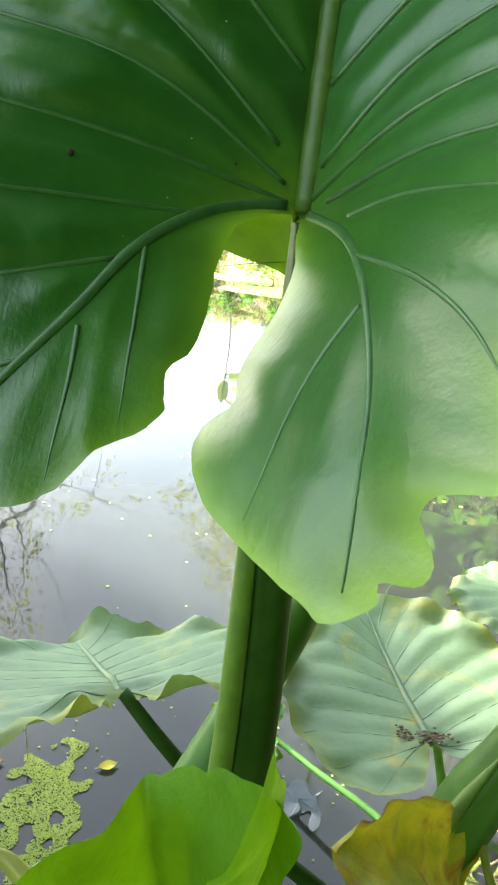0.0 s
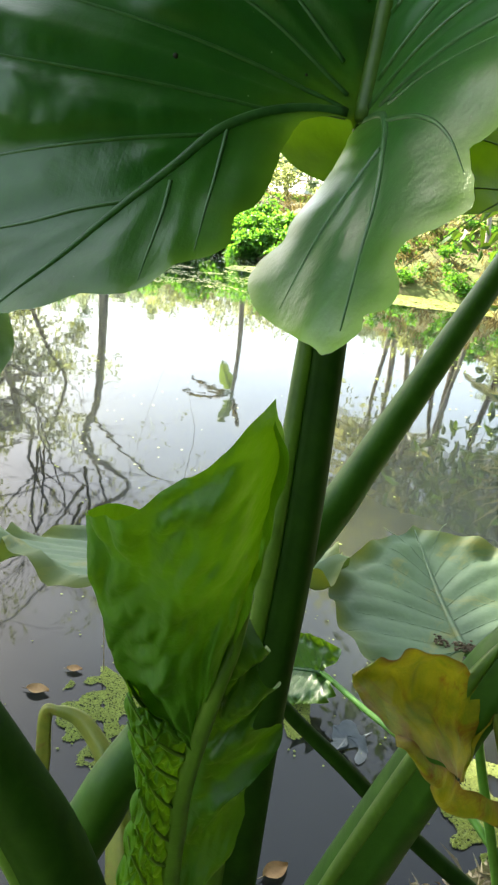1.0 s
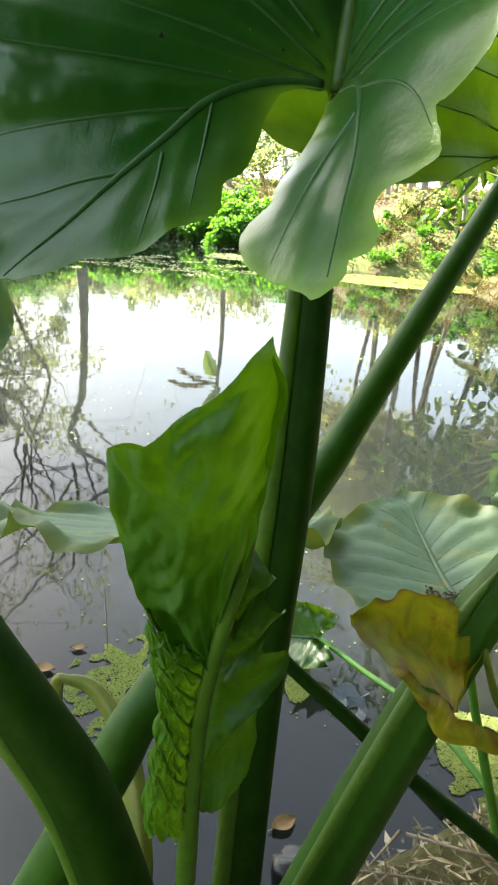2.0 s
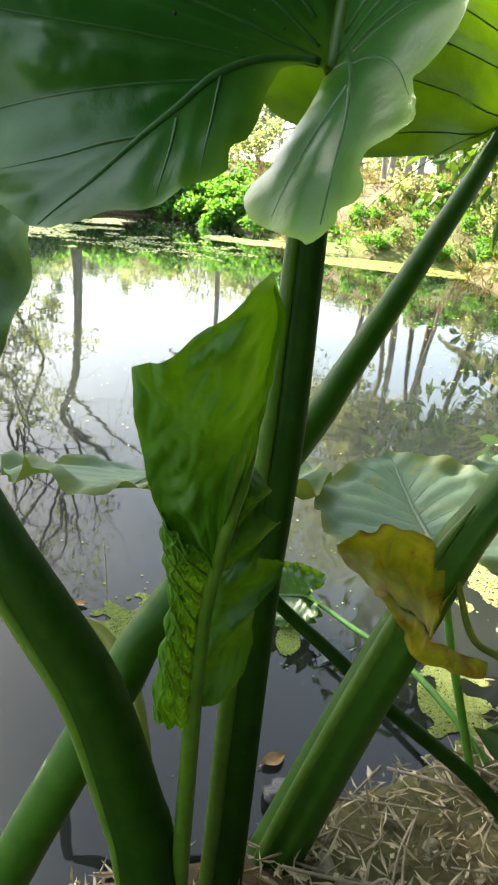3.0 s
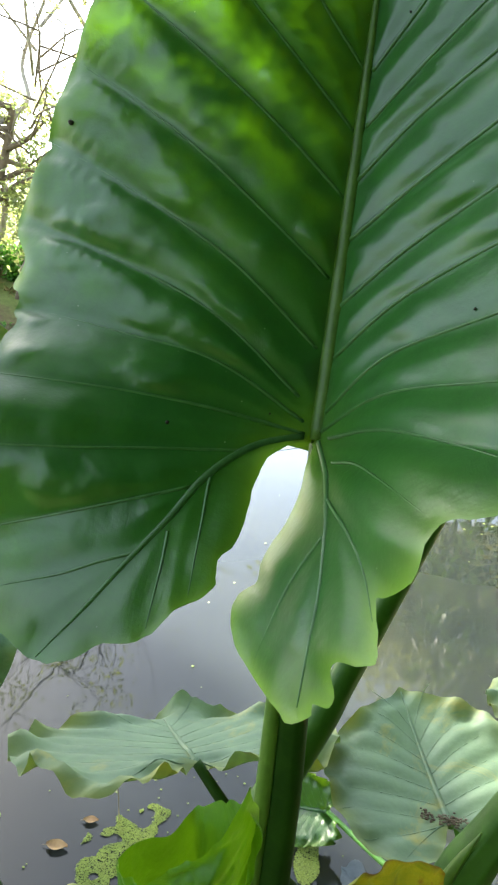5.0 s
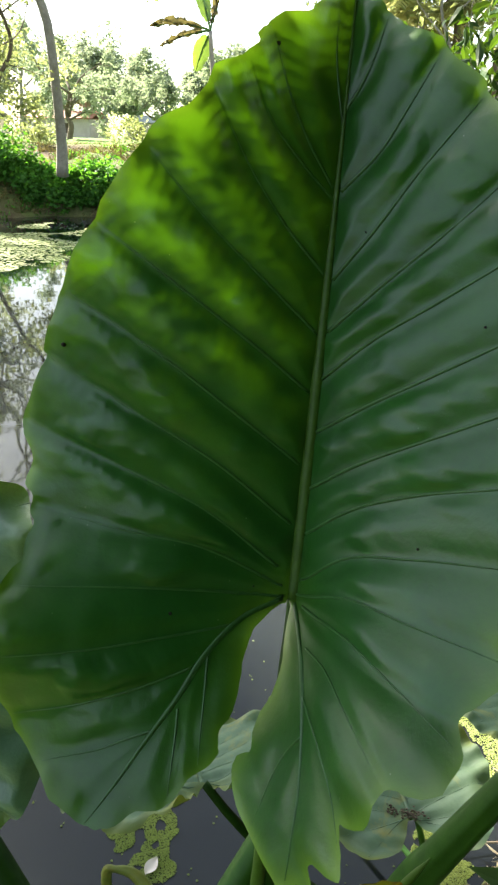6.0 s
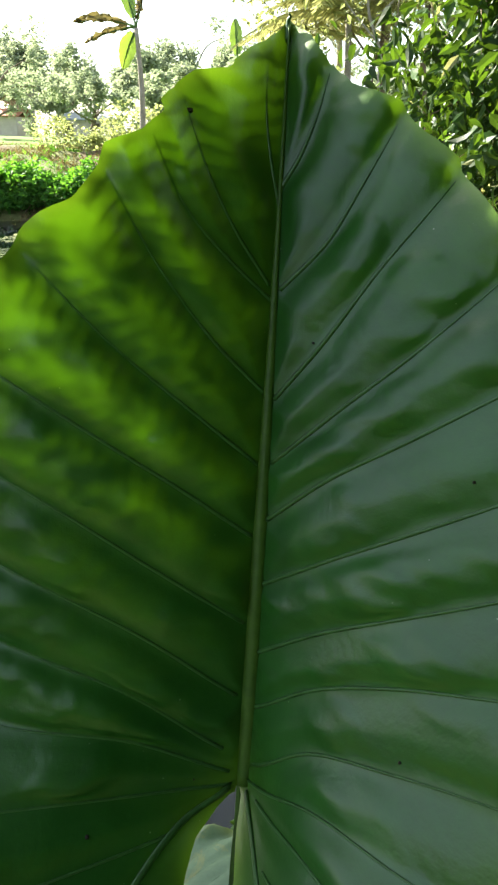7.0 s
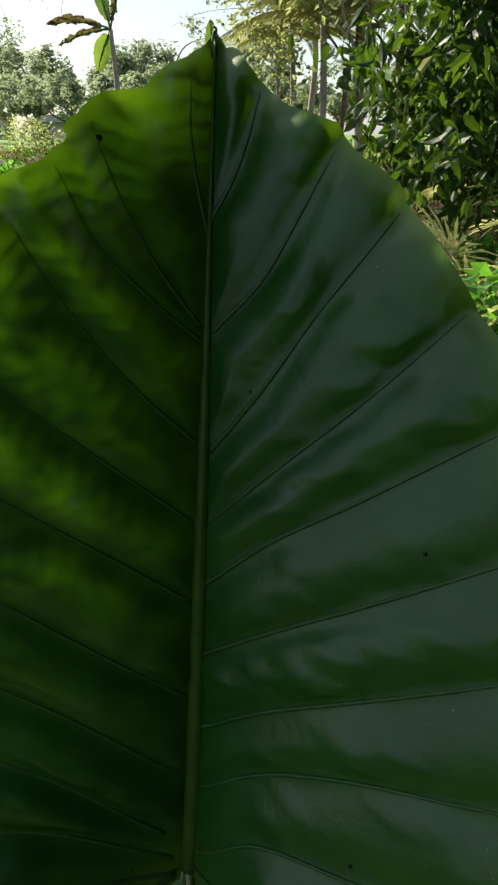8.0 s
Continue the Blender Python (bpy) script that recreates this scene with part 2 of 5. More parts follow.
def ground_stuff():
    """Earth, grass and litter in patches."""
    m, t, p = shader("bank earth and grass")
    co = t.nodes.new("ShaderNodeTexCoord")
    a = add(t, "ShaderNodeTexNoise", Scale=0.55, Detail=7.0, Roughness=0.65)
    b = add(t, "ShaderNodeTexNoise", Scale=9.0, Detail=8.0, Roughness=0.75)
    c = add(t, "ShaderNodeTexNoise", Scale=70.0, Detail=4.0, Roughness=0.7)
    for n in (a, b, c):
        t.links.new(co.outputs["Object"], n.inputs["Vector"])
    earth = ramp(t, b.outputs[0], [(0.3, (0.05, 0.033, 0.019)), (0.5, (0.10, 0.068, 0.040)), (0.72, (0.15, 0.11, 0.068))]).outputs[0]
    grass = ramp(t, b.outputs[0], [(0.3, (0.05, 0.09, 0.018)), (0.7, (0.15, 0.20, 0.05))]).outputs[0]
    base = blend(t, ramp(t, a.outputs[0], [(0.42, (0, 0, 0)), (0.56, (1, 1, 1))]).outputs[0], earth, grass)
    # the level field behind the bank is all grass
    pos = t.nodes.new("ShaderNodeSeparateXYZ")
    t.links.new(co.outputs["Object"], pos.inputs[0])
    far = t.nodes.new("ShaderNodeMapRange")
    far.inputs[1].default_value, far.inputs[2].default_value = 19.0, 24.0
    t.links.new(pos.outputs[1], far.inputs[0])
    base = blend(t, far.outputs[0], base, blend(t, b.outputs[0], (0.07, 0.19, 0.02), (0.15, 0.27, 0.045)))
    # unseen near bank: weed and grass greens added to dull its bounced light
    near = t.nodes.new("ShaderNodeMapRange")
    near.inputs[1].default_value, near.inputs[2].default_value = 0.35, 0.1
    near.inputs[4].default_value = 0.9
    t.links.new(pos.outputs[1], near.inputs[0])
    base = blend(t, near.outputs[0], base, blend(t, b.outputs[0], (0.035, 0.085, 0.012), (0.09, 0.17, 0.03)))
    base = blend(t, 0.3, base, ramp(t, c.outputs[0], [(0.35, (0.05, 0.04, 0.025)), (0.7, (0.20, 0.155, 0.10))]).outputs[0])
    t.links.new(base, p.inputs["Base Color"])
    p.inputs["Roughness"].default_value = 0.95
    p.inputs["Specular IOR Level"].default_value = 0.15
    bm = add(t, "ShaderNodeBump", Strength=0.8, Distance=0.03)
    t.links.new(b.outputs[0], bm.inputs["Height"])
    fine = add(t, "ShaderNodeBump", Strength=0.6, Distance=0.006)
    t.links.new(c.outputs[0], fine.inputs["Height"])
    t.links.new(bm.outputs[0], fine.inputs["Normal"])
    t.links.new(fine.outputs[0], p.inputs["Normal"])
    return m


def water_stuff():
    """Still, murky pond water."""
    m, t, p = shader("pond water")
    co = t.nodes.new("ShaderNodeTexCoord")
    a = add(t, "ShaderNodeTexNoise", Scale=0.8, Detail=4.0, Roughness=0.5)
    r = add(t, "ShaderNodeTexNoise", Scale=5.0, Detail=2.0, Roughness=0.5)
    for n in (a, r):
        t.links.new(co.outputs["Object"], n.inputs["Vector"])
    t.links.new(ramp(t, a.outputs[0], [(0.3, (0.008, 0.011, 0.012)), (0.7, (0.016, 0.018, 0.015))]).outputs[0], p.inputs["Base Color"])
    p.inputs["Roughness"].default_value = 0.025
    p.inputs["IOR"].default_value = 1.33
    p.inputs["Subsurface Weight"].default_value = 1.0
    p.inputs["Subsurface Radius"].default_value = (1.0, 1.0, 0.6)
    p.inputs["Subsurface Scale"].default_value = 0.3
    p.subsurface_method = "BURLEY"
    p.inputs["Specular IOR Level"].default_value = 0.5
    bm = add(t, "ShaderNodeBump", Strength=0.03, Distance=0.02)
    t.links.new(r.outputs[0], bm.inputs["Height"])
    t.links.new(bm.outputs[0], p.inputs["Normal"])
    return m


GROUND, WATER = ground_stuff(), water_stuff()


# ---- building blocks ----
def thing(name, place, label, category, group="", kind=""):
    ob = new(name)
    ob.empty_display_size = 0.05
    ob.location = place
    return tagged(ob, label, category, group, kind)


def part(name, bm, material, parent, label="", smooth=True):
    """Links a bmesh (in world places) as one mesh object under its thing."""
    me = bpy.data.meshes.new(name)
    bm.to_mesh(me)
    bm.free()
    me.materials.append(material)
    if smooth:
        me.polygons.foreach_set("use_smooth", [True] * len(me.polygons))
    ob = new(name, me)
    if parent is not None:
        ob.parent = parent
        top = parent
        offset = Vector((0, 0, 0))
        while top is not None:
            offset += top.location
            top = top.parent
        ob.matrix_basis = Matrix.Translation(-offset)
        # keep the origin at the thing and the mesh in its own place
    return tagged(ob, label)


def spline(points, n):
    """n points along a smooth line through the given ones."""
    p = np.array(points, float)
    p = np.vstack([2 * p[0] - p[1], p, 2 * p[-1] - p[-2]])
    out = []
    segs = len(p) - 3
    for s in np.linspace(0, segs - 1e-6, n):
        i, f = int(s), s - int(s)
        a, b, c, d = p[i : i + 4]
        out.append(0.5 * (2 * b + (c - a) * f + (2 * a - 5 * b + 4 * c - d) * f * f + (3 * b - a - 3 * c + d) * f**3))
    return np.array(out)


def sweep(points, radii, n=24, sides=12, profile=None, facing=(0, -1, 0), bm=None, flat=1.0):
    """A tube along a smooth line. profile(angle) scales the radius; angle 0 faces the given way."""
    bm = bm or bmesh.new()
    line = spline(points, n)
    r = np.interp(np.linspace(0, 1, n), np.linspace(0, 1, len(radii)), radii)
    face = np.array(facing, float)
    rings = []
    for i in range(n):
        d = line[min(i + 1, n - 1)] - line[max(i - 1, 0)]
        d /= np.linalg.norm(d) + 1e-9
        f = face - d * (face @ d)
        f /= np.linalg.norm(f) + 1e-9
        s = np.cross(d, f)
        ring = []
        for k in range(sides):
            a = 2 * math.pi * k / sides
            q = r[i] * (profile(a) if profile else 1.0)
            ring.append(bm.verts.new(line[i] + f * math.cos(a) * q * flat + s * math.sin(a) * q))
        rings.append(ring)
    for a, b in zip(rings, rings[1:]):
        for k in range(sides):
            bm.faces.new((a[k], a[(k + 1) % sides], b[(k + 1) % sides], b[k]))
    bm.faces.new(rings[0][::-1])
    bm.faces.new(rings[-1])
    return bm


def hump(a, centre, width):
    """A soft bump on a circle of angles."""
    d = (a - centre + math.pi) % (2 * math.pi) - math.pi
    return math.exp(-((d / width) ** 2))


def ridged(a):
    """A stalk with a sharp rim down its side and a flat face beside it."""
    return 1.0 + 0.13 * hump(a, 0.55, 0.15) - 0.07 * hump(a, 0.05, 0.4) - 0.10 * hump(a, 1.1, 0.35)


def sheathed(a):
    """A stalk wrapped by its own wings, with a crease where they meet."""
    return 1.0 + 0.06 * hump(a, 0.62, 0.16) - 0.20 * hump(a, 0.22, 0.13) + 0.05 * hump(a, -0.15, 0.2) - 0.08 * hump(a, 1.2, 0.4)


from mathutils.geometry import delaunay_2d_cdt


def sheet(outline, step, inner=()):
    """A flat sheet inside a closed outline, as (u, v) points and triangles of even size."""
    ring = [Vector(p) for p in outline]
    n = len(ring)
    arr = np.array([tuple(p) for p in ring])
    lo, hi = arr.min(0), arr.max(0)
    pts = []
    rows = int((hi[1] - lo[1]) / (step * 0.866)) + 2
    for j in range(rows):
        for i in range(int((hi[0] - lo[0]) / step) + 2):
            pts.append((lo[0] + (i + 0.5 * (j % 2)) * step, lo[1] + j * step * 0.866))
    pts = np.array(pts)
    nxt = np.roll(arr, -1, 0)
    inside = np.zeros(len(pts), bool)
    close = np.full(len(pts), 9.0)
    for a, b in zip(arr, nxt):
        cross = (a[1] > pts[:, 1]) != (b[1] > pts[:, 1])
        x = a[0] + (pts[:, 1] - a[1]) / (b[1] - a[1] + 1e-12) * (b[0] - a[0])
        inside ^= cross & (pts[:, 0] < x)
        ab = b - a
        f = np.clip(((pts - a) @ ab) / (ab @ ab + 1e-12), 0, 1)
        close = np.minimum(close, np.linalg.norm(pts - a - f[:, None] * ab, axis=1))
    keep = pts[inside & (close > step * 0.45)]
    verts = ring + [Vector(p) for p in keep]
    got = delaunay_2d_cdt(verts, [(i, (i + 1) % n) for i in range(n)], [], 1, 1e-6)
    return np.array([tuple(v) for v in got[0]]), got[2]


def dense(points, n, closed=False):
    """Many points along a smooth line in the plane."""
    p = [(x, y, 0) for x, y in points]
    return [tuple(q[:2]) for q in spline(p, n)]


def near_lines(q, lines):
    """How far each point lies from the nearest of some lines."""
    best = np.full(len(q), 9.0)
    for line in lines:
        for a, b in zip(line[:-1], line[1:]):
            ab = np.subtract(b, a)
            f = np.clip(((q - a) @ ab) / (ab @ ab + 1e-12), 0, 1)
            best = np.minimum(best, np.linalg.norm(q - a - f[:, None] * ab, axis=1))
    return best


def along_lines(q, lines):
    """For each point its distance from the nearest line and how far along that line it lies."""
    best, along = np.full(len(q), 9.0), np.zeros(len(q))
    for line in lines:
        run = 0.0
        for a, b in zip(line[:-1], line[1:]):
            ab = np.subtract(b, a)
            f = np.clip(((q - a) @ ab) / (ab @ ab + 1e-12), 0, 1)
            d = np.linalg.norm(q - a - f[:, None] * ab, axis=1)
            size = np.linalg.norm(ab)
            along = np.where(d < best, run + f * size, along)
            best = np.minimum(best, d)
            run += size
    return best, along


def mesh_from(points, faces, rim=None, thin=None):
    bm = bmesh.new()
    layer = bm.verts.layers.float.new("rim") if rim is not None else None
    layer_glow_map = bm.verts.layers.float.new("thin") if thin is not None else None
    vs = [bm.verts.new(p) for p in points]
    if layer_glow_map:
        for v, r in zip(vs, thin):
            v[layer_glow_map] = float(r)
    if layer:
        for v, r in zip(vs, rim):
            v[layer] = float(r)
    for f in faces:
        bm.faces.new([vs[i] for i in f])
    return bm


# ---- the setting: pond, banks and field ----
SHORE = [(-9.6, -30), (-9.4, -3), (-9.0, 4), (-8.6, 9), (-8.2, 13), (-6.6, 14.9), (-3.6, 15.2), (-1.2, 12.6), (0.0, 11.0), (1.5, 10.2), (1.8, 8.0), (1.9, 6.0), (1.8, 4.0), (1.35, 2.3), (0.75, 1.3),
         (0.48, 0.9), (0.25, 0.72), (0.0, 0.52), (-0.4, 0.33), (-1.2, 0.1), (-3, -0.6), (-4.5, -3), (-5, -30)]


def bank_height(x, y):
    """Metres above the water, by the distance from the shore line."""
    q = np.stack([x, y], -1)
    d = near_lines(q, [SHORE])
    wet = np.zeros(len(q), bool)
    for a, b in zip(SHORE, SHORE[1:] + SHORE[:1]):
        cross = (a[1] > y) != (b[1] > y)
        wet ^= cross & (x < a[0] + (y - a[1]) / (b[1] - a[1] + 1e-12) * (b[0] - a[0]))
    far = np.clip((y - 2.0) / 6.0, 0, 1)
    rise = 0.02 + 0.2 * (1 - np.exp(-d / 0.9)) + far * (1.15 * (1 - np.exp(-((d / 1.7) ** 1.3))))
    return np.where(wet, -0.5 * (1 - np.exp(-d / 0.5)), rise)


def build_ground():
    def axis(parts):
        return np.concatenate([np.arange(a, b, s) for a, b, s in parts])

    xs = axis([(-400, -60, 40), (-60, -14, 4), (-14, -1.5, 0.5), (-1.5, 2.0, 0.06), (2.0, 9, 0.35), (9, 60, 4), (60, 401, 40)])
    ys = axis([(-60, -4, 6), (-4, -0.3, 0.4), (-0.3, 2.0, 0.06), (2.0, 20, 0.4), (20, 60, 3), (60, 700, 40)])
    gx, gy = np.meshgrid(xs, ys)
    x, y = gx.ravel(), gy.ravel()
    z = bank_height(x, y)
    wob = np.array([noise.noise((a * 0.7, b * 0.7, 0)) * 0.12 + noise.noise((a * 6, b * 6, 3)) * 0.02 for a, b in zip(x, y)])
    far_lumps = np.array([noise.noise((a * 1.9, b * 1.9, 6)) * 0.16 if b > 7 else 0.0 for a, b in zip(x, y)])
    z = z + np.where(z > 0.04, (wob + far_lumps) * np.clip(z * 2.5, 0, 1), 0)
    n = len(xs)
    me = bpy.data.meshes.new("ground")
    faces = [(j * n + i, j * n + i + 1, j * n + n + i + 1, j * n + n + i) for j in range(len(ys) - 1) for i in range(n - 1)]
    me.from_pydata(np.stack([x, y, z], -1).tolist(), [], faces)
    me.materials.append(GROUND)
    me.polygons.foreach_set("use_smooth", [True] * len(me.polygons))
    ob = new("ground", me)
    tagged(ob, "earth banks round the pond with patchy grass and a green field behind", "ground", kind="structure")
    wm = bpy.data.meshes.new("water")
    wm.from_pydata([(-60, -8, 0), (6, -8, 0), (6, 24, 0), (-60, 24, 0)], [], [(0, 1, 2, 3)])
    wm.materials.append(WATER)
    tagged(new("water", wm), "still murky pond water mirroring the sky and trees", "pond", kind="structure")


build_ground()


def floor_at(x, y):
    return max(0.0, float(bank_height(np.array([float(x)]), np.array([float(y)]))[0]))


# ---- the great leaf that the camera rises along ----
HUB = Vector((0.033, 0.488, 1.148))
ALONG = Vector((0.0323, 0.2673, 0.9631)).normalized()
ACROSS = Vector((0.99944, 0.0, -0.03356)).normalized()
OUT = ACROSS.cross(ALONG)
SPINE = (-0.043, -0.063, 0.251, -0.247)
CUP_LEFT = (0.541, -0.210, -1.150, 1.517, -0.914, 0.087, 0.770, 0.287, -2.039, -0.176, -0.044, 0.113, 0.570, 0.133)
CUP_RIGHT = (1.236, -1.990, 0.301, 1.017, 0.096, -0.021, 1.782, -3.623, -2.616, 0.092, -0.460, 1.444, -6.856, -0.344)
MARGIN_LEFT_LOW = [(-0.004, -0.004), (-0.010, -0.004), (-0.025, -0.010), (-0.042, -0.026), (-0.049, -0.045), (-0.052, -0.068), (-0.052, -0.095), (-0.057, -0.112), (-0.066, -0.124), (-0.066, -0.139), (-0.064, -0.147), (-0.074, -0.157), (-0.091, -0.167), (-0.099, -0.177), (-0.108, -0.191), (-0.125, -0.198), (-0.147, -0.201), (-0.166, -0.216), (-0.188, -0.223), (-0.202, -0.222), (-0.217, -0.219), (-0.243, -0.205), (-0.258, -0.193), (-0.287, -0.171), (-0.309, -0.156), (-0.314, -0.145), (-0.324, -0.124), (-0.337, -0.07), (-0.341, -0.01)]
MARGIN_LEFT_HIGH = [(-0.331, 0.035), (-0.322, 0.046), (-0.328, 0.065), (-0.325, 0.080), (-0.336, 0.094), (-0.332, 0.114), (-0.349, 0.126), (-0.342, 0.155), (-0.359, 0.185), (-0.362, 0.206), (-0.347, 0.236), (-0.330, 0.283), (-0.334, 0.292), (-0.316, 0.333), (-0.303, 0.369), (-0.272, 0.426), (-0.240, 0.475), (-0.207, 0.521), (-0.194, 0.538), (-0.177, 0.551), (-0.161, 0.558), (-0.155, 0.564), (-0.147, 0.579), (-0.137, 0.600), (-0.119, 0.611), (-0.098, 0.630), (-0.092, 0.637), (-0.094, 0.643), (-0.090, 0.652), (-0.078, 0.665), (-0.045, 0.681), (-0.041, 0.689), (-0.029, 0.705), (-0.015, 0.720), (-0.006, 0.734), (-0.003, 0.744)]
MARGIN_RIGHT_HIGH = [(0.001, 0.744), (0.006, 0.739), (0.021, 0.728), (0.027, 0.718), (0.039, 0.705), (0.049, 0.695), (0.057, 0.683), (0.074, 0.672), (0.092, 0.664), (0.099, 0.661), (0.113, 0.643), (0.128, 0.631), (0.145, 0.616), (0.149, 0.603), (0.160, 0.586), (0.179, 0.553), (0.193, 0.532), (0.207, 0.508), (0.228, 0.45), (0.243, 0.38), (0.249, 0.30), (0.246, 0.22), (0.236, 0.17), (0.223, 0.13), (0.212, 0.116), (0.208, 0.092), (0.198, 0.074), (0.197, 0.066), (0.205, 0.058), (0.203, 0.046), (0.191, 0.032), (0.172, 0.014), (0.164, 0.004)]
MARGIN_RIGHT_LOW = [(0.164, -0.004), (0.166, -0.012), (0.157, -0.024), (0.138, -0.042), (0.116, -0.048), (0.104, -0.052), (0.094, -0.070), (0.089, -0.094), (0.077, -0.109), (0.070, -0.113), (0.073, -0.130), (0.073, -0.146), (0.062, -0.155), (0.050, -0.159), (0.046, -0.168), (0.050, -0.182), (0.047, -0.191), (0.038, -0.195), (0.036, -0.204), (0.020, -0.216), (0.012, -0.212), (-0.006, -0.205), (-0.026, -0.194), (-0.041, -0.179), (-0.046, -0.166), (-0.043, -0.153), (-0.030, -0.137), (-0.029, -0.122), (-0.016, -0.094), (-0.005, -0.060), (-0.004, -0.030), (-0.001, -0.008)]
MARGIN_LEFT, MARGIN_RIGHT = MARGIN_LEFT_LOW + MARGIN_LEFT_HIGH, MARGIN_RIGHT_HIGH + MARGIN_RIGHT_LOW
VEINS_LEFT_LOW = [((-0.072, -0.023), (-0.149, -0.032), (-0.226, -0.042), (-0.303, -0.049)), ((-0.108, -0.064), (-0.162, -0.084), (-0.216, -0.103), (-0.270, -0.121)), ((-0.013, 0.004), (-0.106, 0.016), (-0.201, 0.021), (-0.296, 0.020)),
              ((-0.016, 0.017), (-0.111, 0.066), (-0.216, 0.083), (-0.322, 0.099)), ((-0.143, -0.129), (-0.173, -0.141), (-0.202, -0.155), (-0.233, -0.166)), ((-0.118, -0.106), (-0.116, -0.131), (-0.115, -0.157), (-0.114, -0.183)),
              ((-0.093, -0.053), (-0.091, -0.081), (-0.089, -0.109), (-0.087, -0.137))]
VEINS_LEFT_HIGH = [((-0.024, 0.043), (-0.118, 0.114), (-0.228, 0.161), (-0.342, 0.198)), ((-0.013, 0.098), (-0.110, 0.174), (-0.219, 0.233), (-0.330, 0.287)), ((-0.010, 0.176), (-0.098, 0.241), (-0.189, 0.303), (-0.285, 0.356)),
              ((-0.007, 0.267), (-0.074, 0.318), (-0.145, 0.366), (-0.216, 0.413)), ((-0.005, 0.340), (-0.070, 0.395), (-0.135, 0.451), (-0.194, 0.513)), ((-0.002, 0.409), (-0.054, 0.461), (-0.098, 0.519), (-0.135, 0.583)),
              ((-0.000, 0.496), (-0.041, 0.530), (-0.078, 0.569), (-0.101, 0.617)), ((-0.004, 0.511), (-0.035, 0.553), (-0.060, 0.599), (-0.079, 0.648)), ((0.001, 0.582), (-0.009, 0.623), (-0.015, 0.664), (-0.016, 0.706))]
VEINS_RIGHT_HIGH = [((0.007, 0.507), (0.046, 0.549), (0.074, 0.600), (0.100, 0.651)), ((0.008, 0.405), (0.050, 0.462), (0.089, 0.522), (0.131, 0.579)), ((0.009, 0.343), (0.065, 0.400), (0.123, 0.456), (0.178, 0.514)),
              ((0.007, 0.285), (0.061, 0.337), (0.122, 0.382), (0.182, 0.427)), ((0.006, 0.218), (0.063, 0.261), (0.121, 0.301), (0.180, 0.341)), ((0.006, 0.146), (0.062, 0.193), (0.123, 0.233), (0.185, 0.272)),
              ((0.008, 0.089), (0.060, 0.139), (0.123, 0.176), (0.190, 0.204)), ((0.008, 0.030), (0.057, 0.083), (0.124, 0.111), (0.194, 0.133)), ((0.002, 0.597), (0.018, 0.626), (0.030, 0.658), (0.038, 0.691))]
VEINS_RIGHT_LOW = [((0.005, 0.009), (0.060, 0.045), (0.128, 0.054), (0.196, 0.058)), ((0.014, 0.002), (0.061, 0.011), (0.110, 0.003), (0.158, -0.011)), ((0.023, -0.023), (0.044, -0.022), (0.064, -0.032), (0.082, -0.043)),
              ((0.025, -0.056), (0.045, -0.076), (0.060, -0.099), (0.069, -0.126)), ((0.026, -0.085), (0.011, -0.112), (-0.001, -0.141), (-0.010, -0.171))]
VEINS_LEFT, VEINS_RIGHT = VEINS_LEFT_LOW + VEINS_LEFT_HIGH, VEINS_RIGHT_HIGH + VEINS_RIGHT_LOW
RIB_LEFT = ((-0.014, 0.001), (-0.060, -0.017), (-0.096, -0.052), (-0.120, -0.095), (-0.147, -0.137), (-0.173, -0.180), (-0.201, -0.221))
RIB_RIGHT = ((0.003, -0.003), (0.019, -0.035), (0.026, -0.065), (0.029, -0.097), (0.030, -0.128), (0.028, -0.159), (0.026, -0.195))


def bent_line(three, n=18):
    a, b, c = (np.array(p) for p in three)
    f = np.linspace(0, 1, n)[:, None]
    k = 2 * b - 0.5 * (a + c)
    return (1 - f) ** 2 * a + 2 * f * (1 - f) * k + f * f * c


